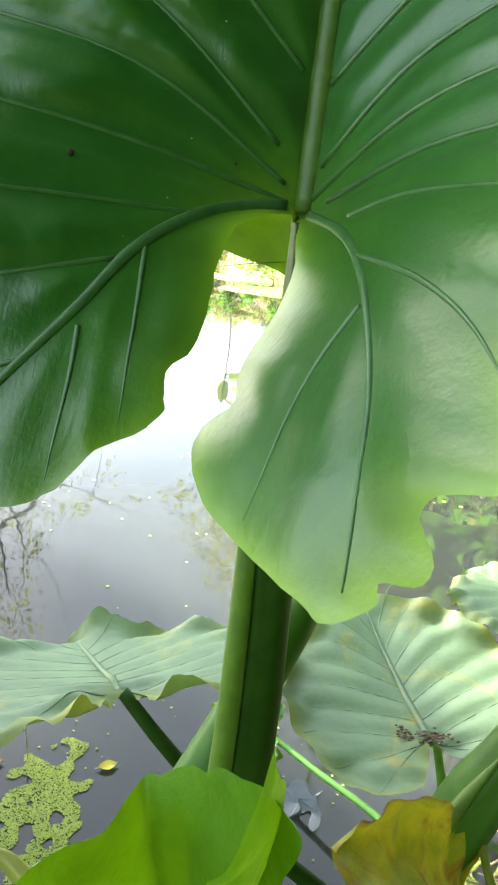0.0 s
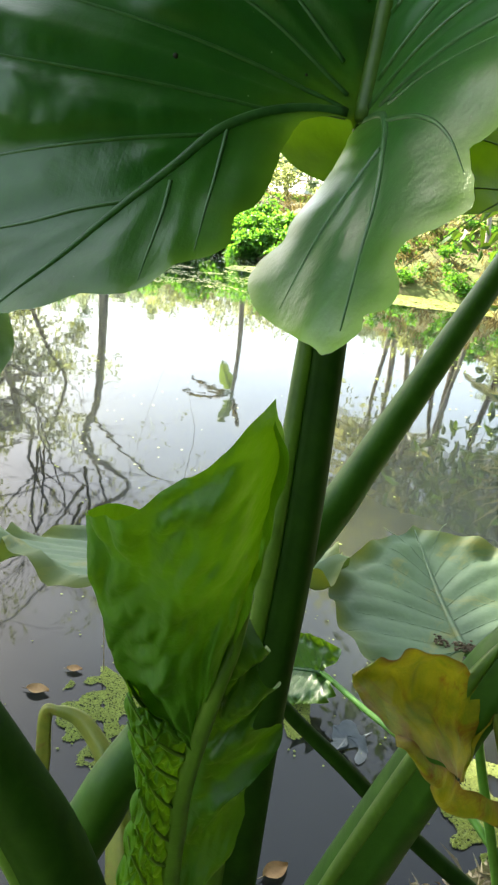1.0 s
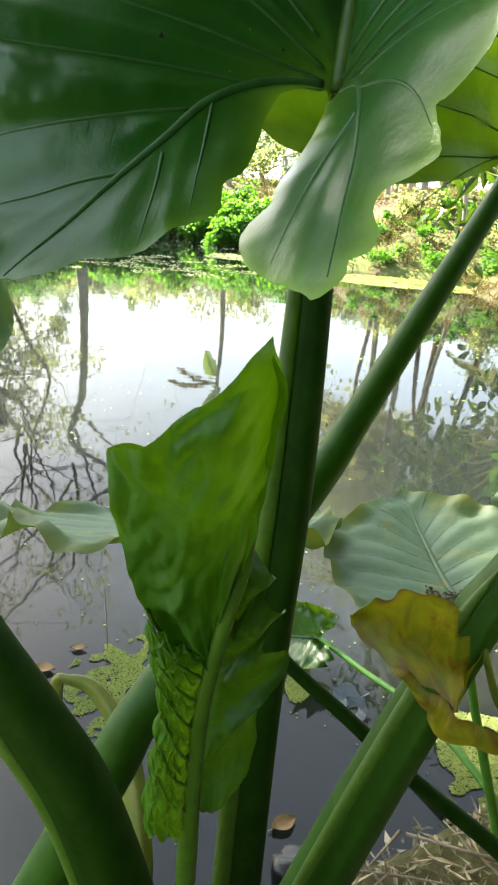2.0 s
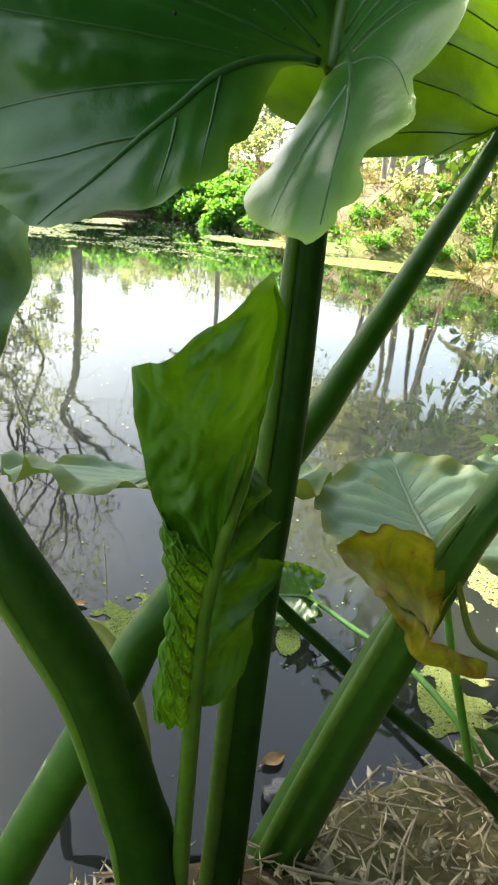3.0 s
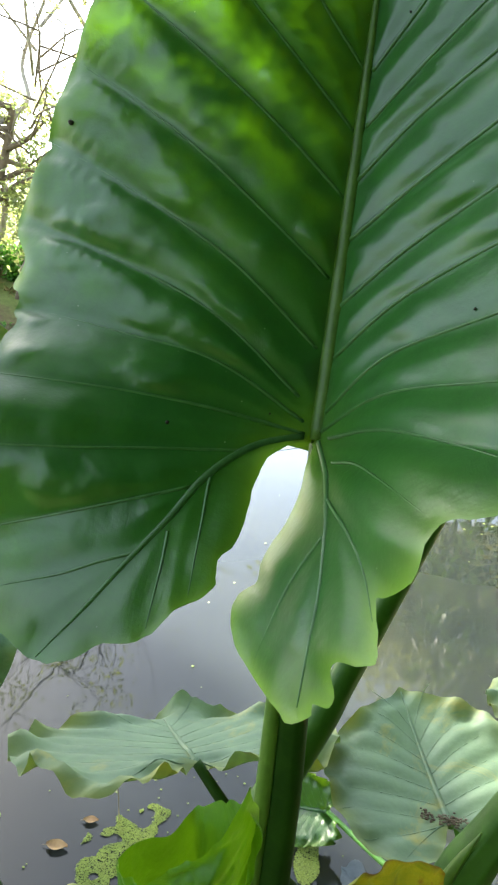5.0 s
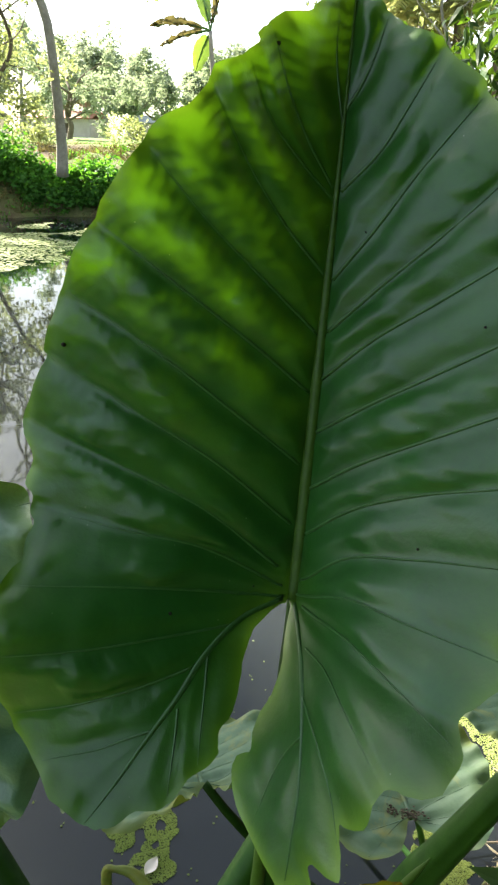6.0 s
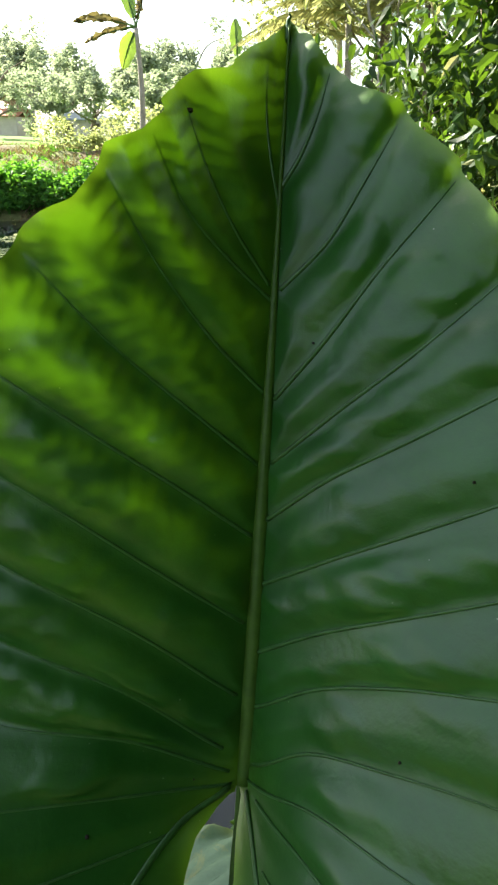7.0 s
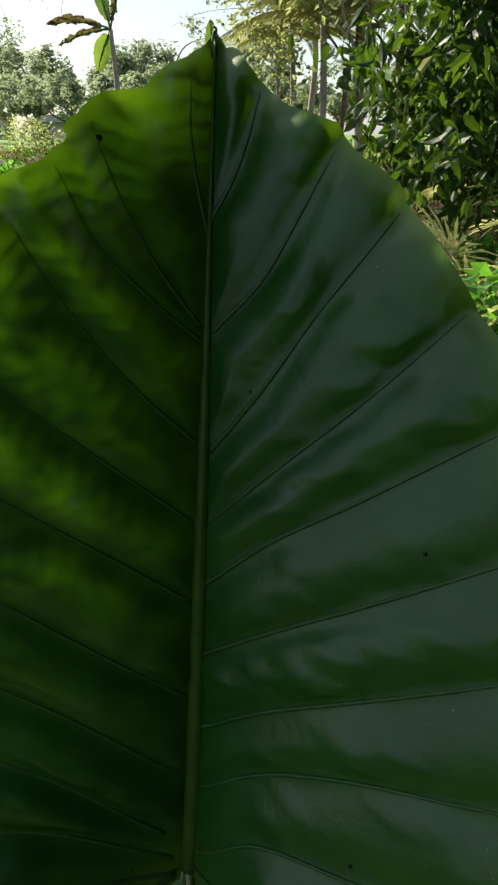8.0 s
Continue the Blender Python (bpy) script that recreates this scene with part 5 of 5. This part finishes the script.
def banana(label, base, height, leaves, seed, thick=0.075):
    rng = np.random.default_rng(seed)
    ob = thing("banana_plant", base, label, "banana plant", "banana plants")
    b = np.array(base, float)
    top = b + (0.0, 0.0, height)
    part("stem", sweep([b - (0, 0, 0.2), (b + top) / 2 + (0.06, 0, 0), top], [thick, thick * 0.85, thick * 0.6], 14, 10), BARK, ob)
    for a, pitch, L, w, dead in leaves:
        way = np.array((math.sin(a) * math.cos(pitch), 0.35 * math.cos(a), math.sin(pitch)))
        way /= np.linalg.norm(way)
        side = np.cross(way, (0, 1.0, 0.2))
        side /= np.linalg.norm(side)
        rows = []
        for f in np.linspace(0, 1, 16):
            c = top + way * L * (0.15 + 0.85 * f) + np.array((0, 0, -0.25 * L * f * f * (1 if pitch < 1.2 else 0.1)))
            half = w * math.sin(math.pi * min(1, 0.06 + 0.94 * f)) ** 0.6
            rows.append([c + side * half * s + np.array((0, -0.25 * half * abs(s), 0)) * 1.0 + rng.normal(size=3) * (0.03 if dead else 0.008) for s in np.linspace(-1, 1, 7)])
        bm = grid_sheet(rows)
        part("leaf", bm, STRAW if dead else BANANA, ob, "dry brown leaf" if dead else "")
        part("leaf_rib", sweep([top, top + way * L * 0.15, rows[8][3], rows[-1][3]], [0.03, 0.02, 0.008], 12, 5), BANANA, ob)


banana("banana plant with one upright leaf and dry hanging ones", (-3.4, 17.6, 1.3), 2.6, [(-0.55, 1.05, 1.5, 0.17, False), (0.5, 1.25, 1.1, 0.06, True), (-1.4, 0.35, 1.5, 0.09, True), (-1.2, -1.0, 0.75, 0.2, False), (-1.5, 0.0, 1.2, 0.07, True)], 51)
banana("young banana plant with one pale upright leaf", (-1.15, 18.2, 1.3), 2.0, [(-0.35, 1.3, 1.0, 0.15, False), (1.3, 0.1, 0.6, 0.12, False)], 53, 0.03)

# bushes along the far shore
for k, (x, y, w, h, n, s, m) in enumerate([
    (-9.5, 15.9, 3.2, 0.9, 3600, 0.12, BUSH), (-7.0, 15.3, 3.2, 0.85, 4600, 0.12, BUSH), (-4.8, 15.5, 3.0, 0.95, 4600, 0.12, BUSH), (-2.9, 14.9, 2.4, 0.75, 3400, 0.11, BUSH),
    (-8.2, 15.4, 3.0, 0.7, 3600, 0.12, BUSH), (-5.9, 15.3, 2.8, 0.75, 3600, 0.12, BUSH), (-3.8, 15.35, 2.6, 0.8, 3600, 0.12, BUSH), (-2.1, 14.1, 1.9, 0.6, 2200, 0.11, BUSH),
    (-1.5, 13.4, 1.4, 0.5, 1100, 0.08, BUSH), (0.0, 12.0, 0.9, 0.35, 600, 0.07, BUSH), (2.3, 7.0, 1.1, 0.7, 1500, 0.08, BUSH), (2.1, 5.6, 0.8, 0.9, 1700, 0.07, BUSH), (2.0, 4.6, 0.8, 0.95, 1700, 0.07, TREE_OLIVE), (1.4, 12.3, 1.0, 0.35, 600, 0.07, BUSH),
    (2.3, 9.4, 0.7, 0.4, 700, 0.07, BUSH), (0.7, 11.2, 0.9, 0.3, 700, 0.06, BUSH), (1.5, 10.6, 0.8, 0.4, 800, 0.06, BUSH), (1.0, 12.6, 1.0, 0.5, 800, 0.07, TREE_OLIVE), (1.9, 9.9, 0.5, 0.35, 600, 0.06, BUSH), (2.5, 11.0, 1.0, 0.6, 900, 0.08, TREE_OLIVE)]):
    bush("leafy green creeper bush on the bank above the water", x, y, w, h, n, s, m, 60 + k)
for k, (x, y, w, h, n, s) in enumerate([(-8.6, 19.2, 1.6, 0.8, 900, 0.10), (-5.6, 19.0, 1.8, 1.0, 1200, 0.10), (-3.4, 18.8, 2.0, 1.3, 1700, 0.10), (-1.2, 19.0, 1.6, 0.9, 1000, 0.10), (0.6, 18.0, 1.2, 0.8, 800, 0.10)]):
    bush("dry olive shrub on the bank top", x, y, w, h, n, s, TREE_OLIVE, 80 + k, 1.2, "dry shrubs")

bush("broad-leaved green weeds on the side bank", 1.75, 3.6, 0.9, 0.8, 420, 0.15, BUSH, 75, 0.7)
bush("broad-leaved green weeds on the side bank", 2.0, 4.9, 0.9, 1.0, 420, 0.15, BUSH, 76, 0.7)
# unseen thickets, added to cut the light from behind and the right
for k, (x, y) in enumerate([(0.8, -3.0), (2.2, -2.2), (2.9, -0.8), (2.9, 0.8)]):
    bush("tall unseen thicket added to darken the near side", x, y, 2.2, 2.4, 2600, 0.2, TREE_DARK, 220 + k, 1.2, "thickets")

# unseen weeds, added so the ground throws less brown light on the leaf
for k, (x, y) in enumerate([(-0.9, -1.5), (0.5, -1.7), (1.7, -1.1), (1.9, 0.3), (-2.4, -1.6), (0.2, -2.8), (-1.6, -3.0), (1.0, -0.7), (1.35, 0.15), (2.6, -0.3), (2.5, 1.0), (2.9, 2.0)]):
    bush("low unseen weeds added to darken the near ground", x, y, 1.6, 0.45, 1500, 0.11, TREE_DARK, 240 + k, 1.2, "low weeds")


def bank_grass(label, material, count, size, ratio, wide, seed, thresh, scale):
    """Tufts of blades standing on the far bank, thick in some patches and missing in others."""
    rng = np.random.default_rng(seed)
    x, y = rng.uniform(-10, 4.2, count), rng.uniform(8.0, 21.0, count)
    grown = np.array([noise.noise((a * scale, b * scale, seed)) for a, b in zip(x, y)]) > thresh
    h = bank_height(x, y)
    keep = grown & (h > 0.02)
    p = np.stack([x, y, h - 0.03], -1)[keep]
    p = np.repeat(p, 6, 0) + rng.normal(size=(len(p) * 6, 3)) * (wide, wide, 0.015)
    v, f = leaf_mass(p, size, rng, -0.9, ratio, 0.3)
    tagged(raw_part("bank_grass", v, f, material, None), label, "grass", kind="stuff")


bank_grass("dry straw-coloured grass tufts on the far bank", STRAW, 9000, 0.17, 0.10, 0.06, 301, -0.1, 1.1)
bank_grass("green weeds and grass in patches on the far bank", BUSH, 6500, 0.11, 0.32, 0.07, 302, 0.08, 0.8)

# hazy trees and houses behind the field
rng = np.random.default_rng(90)
for k in range(30):
    x, y = -48 + 3.2 * k + rng.normal() * 1.2, 52 + rng.random() * 22
    h = 3.6 + 3.6 * rng.random()
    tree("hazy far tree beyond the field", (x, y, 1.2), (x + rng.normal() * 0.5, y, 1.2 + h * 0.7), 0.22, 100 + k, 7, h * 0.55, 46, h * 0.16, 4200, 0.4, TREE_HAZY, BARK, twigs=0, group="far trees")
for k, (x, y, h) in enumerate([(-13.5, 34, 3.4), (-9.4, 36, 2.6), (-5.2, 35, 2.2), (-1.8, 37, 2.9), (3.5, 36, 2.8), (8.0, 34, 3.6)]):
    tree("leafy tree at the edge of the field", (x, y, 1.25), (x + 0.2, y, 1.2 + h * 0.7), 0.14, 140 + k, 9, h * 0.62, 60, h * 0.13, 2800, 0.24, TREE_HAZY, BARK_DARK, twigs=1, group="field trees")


def house(x, y, w, d, h, wall, roof):
    z = 1.25
    ob = thing("house", (x, y, z), "small low house with a tin roof beyond the field", "house", "houses")
    bm = bmesh.new()
    bmesh.ops.create_cube(bm, size=1.0)
    for v in bm.verts:
        v.co = Vector((x + v.co.x * w, y + v.co.y * d, z + (v.co.z + 0.5) * h))
    part("wall", bm, wall, ob, smooth=False)
    o = 0.35
    pts = [(x - w / 2 - o, y - d / 2 - o, z + h), (x + w / 2 + o, y - d / 2 - o, z + h), (x + w / 2 + o, y, z + h + 0.6), (x - w / 2 - o, y, z + h + 0.6), (x + w / 2 + o, y + d / 2 + o, z + h), (x - w / 2 - o, y + d / 2 + o, z + h)]
    pts += [(a, b, c + 0.06) for a, b, c in pts]
    part("roof", mesh_from(pts, [(6, 7, 8, 9), (9, 8, 10, 11), (0, 3, 2, 1), (3, 5, 4, 2), (0, 1, 7, 6), (4, 5, 11, 10), (1, 2, 8, 7), (2, 4, 10, 8), (5, 3, 9, 11), (3, 0, 6, 9)]), roof, ob, smooth=False)
    for f in (-0.25, 0.2):
        bm = bmesh.new()
        bmesh.ops.create_cube(bm, size=1.0)
        for v in bm.verts:
            v.co = Vector((x + f * w + v.co.x * 0.7, y - d / 2 - 0.02 + v.co.y * 0.08, z + h * 0.55 + v.co.z * 0.8))
        part("window", bm, BARK_DARK, ob, smooth=False)


PLASTER = rough_stuff("pale plaster", [(0.3, (0.5, 0.42, 0.36)), (0.7, (0.7, 0.64, 0.56))], 1.5, bump=0.2)
TIN_RED = rough_stuff("rusty red tin", [(0.3, (0.28, 0.09, 0.06)), (0.7, (0.42, 0.18, 0.12))], 1.5, bump=0.2)
TIN_GREY = rough_stuff("grey tin", [(0.3, (0.2, 0.22, 0.22)), (0.7, (0.36, 0.38, 0.38))], 1.5, bump=0.2)
for x, y, w, h, wall, roof in ((-25, 62, 6, 1.6, PLASTER, TIN_RED), (-17, 64, 5, 1.4, PLASTER, TIN_GREY), (-5.5, 62, 3, 1.0, TIN_RED, TIN_GREY), (-2.6, 63, 3, 1.0, PLASTER, TIN_RED), (-34, 62, 6, 1.6, PLASTER, TIN_GREY)):
    house(x, y, w, 4, h, wall, roof)


# ---- on the water and at the near edge ----
def duckweed():
    rng = np.random.default_rng(7)
    v, f = [], []

    def floatlet(x, y, r):
        k = 5
        i = len(v)
        a0 = rng.random() * 6.28
        v.append((x, y, 0.0045 + r * 0.12))
        for j in range(k):
            a = a0 + 6.283 * j / k
            v.append((x + r * math.cos(a) * 1.2, y + r * math.sin(a), 0.003))
        f.extend((i, i + 1 + j, i + 1 + (j + 1) % k) for j in range(k))

    def patch(cx, cy, wx, wy, count, r, thresh=0.0, seed=0.0, scale=9.0):
        made = 0
        for _ in range(count * 6):
            x, y = cx + (rng.random() - 0.5) * 2 * wx, cy + (rng.random() - 0.5) * 2 * wy
            e = ((x - cx) / wx) ** 2 + ((y - cy) / wy) ** 2
            if e < 1 and noise.noise((x * scale, y * scale, seed)) > thresh + 0.7 * (e - 0.5):
                floatlet(x, y, r * (0.6 + 0.8 * rng.random()))
                made += 1
                if made >= count:
                    break

    patch(-0.36, 1.04, 0.11, 0.18, 8000, 0.0014, 0.02, 1.0, 24.0)
    patch(-0.29, 0.90, 0.07, 0.12, 2600, 0.0014, 0.10, 2.0, 26.0)
    patch(-0.78, 1.05, 0.12, 0.12, 2400, 0.0014, 0.1, 3.0, 16.0)
    patch(0.44, 0.97, 0.10, 0.17, 8000, 0.0017, -0.1, 4.0, 16.0)
    patch(0.68, 1.5, 0.22, 0.25, 6000, 0.0023, -0.05, 5.0, 12.0)
    patch(0.06, 1.12, 0.04, 0.08, 2000, 0.0015, -0.1, 6.0, 16.0)
    patch(0.0, 1.2, 0.9, 0.7, 150, 0.0024, 0.24, 7.0, 22.0)
    patch(-0.5, 2.8, 1.8, 1.6, 90, 0.004, 0.25, 8.0, 9.0)
    patch(-5.4, 10.6, 1.9, 3.4, 5200, 0.02, 0.02, 9.0, 1.4)
    patch(-2.6, 9.4, 1.9, 1.6, 900, 0.016, 0.2, 10.0, 2.4)
    patch(0.9, 9.9, 1.7, 0.7, 3600, 0.018, -0.35, 11.0, 1.2)
    patch(1.0, 5.0, 1.2, 3.0, 150, 0.009, 0.25, 12.0, 3.5)
    patch(-1.2, 11.6, 1.4, 0.8, 2000, 0.018, -0.25, 13.0, 1.2)
    ob = raw_part("duckweed", v, f, WEED, None)
    tagged(ob, "yellow-green duckweed floating in broken patches on the pond", "duckweed", kind="stuff")


duckweed()


def fallen_leaf(x, y, z, size, turn, label, material, seed):
    rng = np.random.default_rng(seed)
    ob = thing("fallen_leaf", (x, y, z), label, "dead leaf", "fallen leaves")
    rows = []
    for f in np.linspace(0, 1, 9):
        half = size * 0.32 * math.sin(math.pi * min(0.98, 0.03 + f)) ** 0.8
        rows.append([(x + (f - 0.5) * size * math.cos(turn) - s * half * math.sin(turn), y + (f - 0.5) * size * math.sin(turn) + s * half * math.cos(turn),
                      z + 0.004 + 0.12 * size * abs(s) + 0.12 * size * (f - 0.5) ** 2 + rng.random() * 0.02 * size) for s in np.linspace(-1, 1, 5)])
    part("leaf_blade", grid_sheet(rows), material, ob)
    part("leaf_stem", sweep([rows[0][2], (rows[0][2][0] - size * 0.2 * math.cos(turn), rows[0][2][1] - size * 0.2 * math.sin(turn), z + 0.006)], [0.0012, 0.0008], 4, 5), TWIG, ob)


fallen_leaf(-0.475, 1.11, 0.0, 0.036, 0.2, "orange-brown dead leaf floating on the water", DRY_LEAF, 1)
fallen_leaf(-0.30, 0.88, 0.002, 0.05, 1.2, "pale dead leaf caught in duckweed", PLASTER, 2)
fallen_leaf(-0.24, 1.13, 0.0, 0.04, 0.4, "yellow dead leaf on the pond", BLADE_DYING, 3)
fallen_leaf(0.06, 0.74, 0.0, 0.05, 0.7, "brown dead leaf under the stalks", DRY_LEAF, 4)
fallen_leaf(-0.52, 1.02, 0.0, 0.05, 0.1, "brown sodden leaf floating in duckweed", DRY_LEAF, 5)


def litter():
    rng = np.random.default_rng(12)
    # dry leaves in a loose carpet
    n = 11000
    x, y = rng.uniform(-0.2, 1.5, n), rng.uniform(0.2, 1.9, n)
    h = bank_height(x, y)
    ok = h > 0.015
    p = np.stack([x, y, h + 0.012 + 0.015 * rng.random(n)], -1)[ok]
    half = len(p) // 2
    v, f = leaf_mass(p[:half], 0.05, rng, 0.0, 0.10, 0.05)
    v2, f2 = leaf_mass(p[half:], 0.018, rng, 0.0, 0.5, 0.2)
    v, f = np.concatenate([v, v2]), np.concatenate([f, f2 + len(v)])
    tagged(raw_part("leaf_litter", v, f, LITTER, None), "carpet of dry straw and leaf bits on the bank", "leaf litter", kind="stuff")
    for k in range(170):
        a = rng.random() * 6.28
        cx, cy = rng.uniform(0.12, 1.1), rng.uniform(0.35, 1.5)
        hh = float(bank_height(np.array([cx]), np.array([cy]))[0])
        if hh < -0.03:
            continue
        L = rng.uniform(0.03, 0.16)
        e = np.array((math.cos(a) * L, math.sin(a) * L * 0.6, rng.uniform(-0.01, 0.03)))
        c = np.array((cx, cy, max(hh, 0) + 0.02 + 0.02 * rng.random()))
        ob = thing("twig", c, "dry grey-brown twig lying on the bank", "twig", "twigs")
        part("stick", sweep([c - e, c + rng.normal(size=3) * 0.012, c + e], [0.0032, 0.0026, 0.0014], 8, 6), TWIG, ob)
    stick = thing("twig", (-0.41, 1.13, 0.0), "thin pale dry twig standing out of the water", "twig", "twigs")
    part("stick", sweep([(-0.41, 1.13, -0.05), (-0.413, 1.13, 0.05), (-0.418, 1.135, 0.12), (-0.426, 1.14, 0.19)], [0.0016, 0.0014, 0.0011, 0.0006], 14, 6), TWIG, stick)
    # clods and stones
    for k in range(26):
        cx, cy = rng.uniform(0.15, 0.9), rng.uniform(0.3, 1.3)
        hh = float(bank_height(np.array([cx]), np.array([cy]))[0])
        if hh < 0.0:
            continue
        r = rng.uniform(0.012, 0.035)
        bm = bmesh.new()
        bmesh.ops.create_icosphere(bm, subdivisions=2, radius=r)
        for w in bm.verts:
            w.co = Vector((cx, cy, hh + r * 0.25)) + w.co * (0.8 + 0.5 * noise.noise(w.co * 60 + Vector((k, 0, 0))))
        ob = thing("clod", (cx, cy, hh), "crumbly lump of pale earth on the bank", "clod", "clods")
        part("lump", bm, CLOD, ob)


CLOD = rough_stuff("dry earth", [(0.3, (0.16, 0.12, 0.08)), (0.7, (0.42, 0.36, 0.28))], 40.0, bump=0.9, dist=0.006)
litter()


def crumbs():
    rng = np.random.default_rng(5)
    bm = bmesh.new()
    for k in range(110):
        r = 0.0007 + 0.0016 * rng.random()
        at = Vector(((0.268 if k % 4 else 0.232) + rng.normal() * (0.012 if k % 4 else 0.005), 0.722 + rng.normal() * 0.006, 0.522 + 0.004 * rng.random()))
        got = bmesh.ops.create_icosphere(bm, subdivisions=1, radius=r)
        for w in got["verts"]:
            w.co = at + Vector((w.co.x * 1.6, w.co.y, w.co.z))
    ob = thing("dirt_crumbs", (0.262, 0.722, 0.52), "dark crumbs of earth lying on the broad leaf", "dirt")
    part("crumb_heap", bm, BARK_DARK, ob)


crumbs()


def sunk_bag():
    ob = thing("plastic_bag", (0.16, 1.09, 0.0), "whitish plastic bag half sunk in the pond", "bag")
    rows = [[(0.12 + 0.075 * u + 0.02 * v + 0.03 * noise.noise((u * 2.5, v * 2.5, 4)), 1.06 + 0.08 * v - 0.02 * u + 0.035 * noise.noise((u * 2.5, v * 2.5, 9)), 0.003 + 0.006 * math.sin(3.1 * u) * math.sin(3.1 * v) + 0.0015 * noise.noise((u * 6, v * 6, 0))) for u in np.linspace(0, 1, 14)] for v in np.linspace(0, 1, 14)]
    part("film", grid_sheet(rows), BAG, ob)
    dark = thing("plastic_bag", (0.10, 0.70, 0.02), "crumpled black plastic bag on the muddy edge", "bag")
    bm = bmesh.new()
    bmesh.ops.create_icosphere(bm, subdivisions=3, radius=0.035)
    for w in bm.verts:
        w.co = Vector((0.10, 0.66, 0.012)) + Vector((w.co.x * 1.5, w.co.y, w.co.z * 0.6)) * (0.85 + 0.5 * noise.noise(w.co * 45))
    part("crumple", bm, BLACK_PLASTIC, dark)


BAG = rough_stuff("whitish plastic", [(0.3, (0.06, 0.072, 0.085)), (0.7, (0.10, 0.115, 0.13))], 20.0, rough=0.7, bump=0.2, spec=0.1)
BLACK_PLASTIC = rough_stuff("black plastic", [(0.3, (0.012, 0.012, 0.013)), (0.7, (0.03, 0.03, 0.032))], 30.0, rough=0.3, bump=0.3, spec=0.5)
sunk_bag()
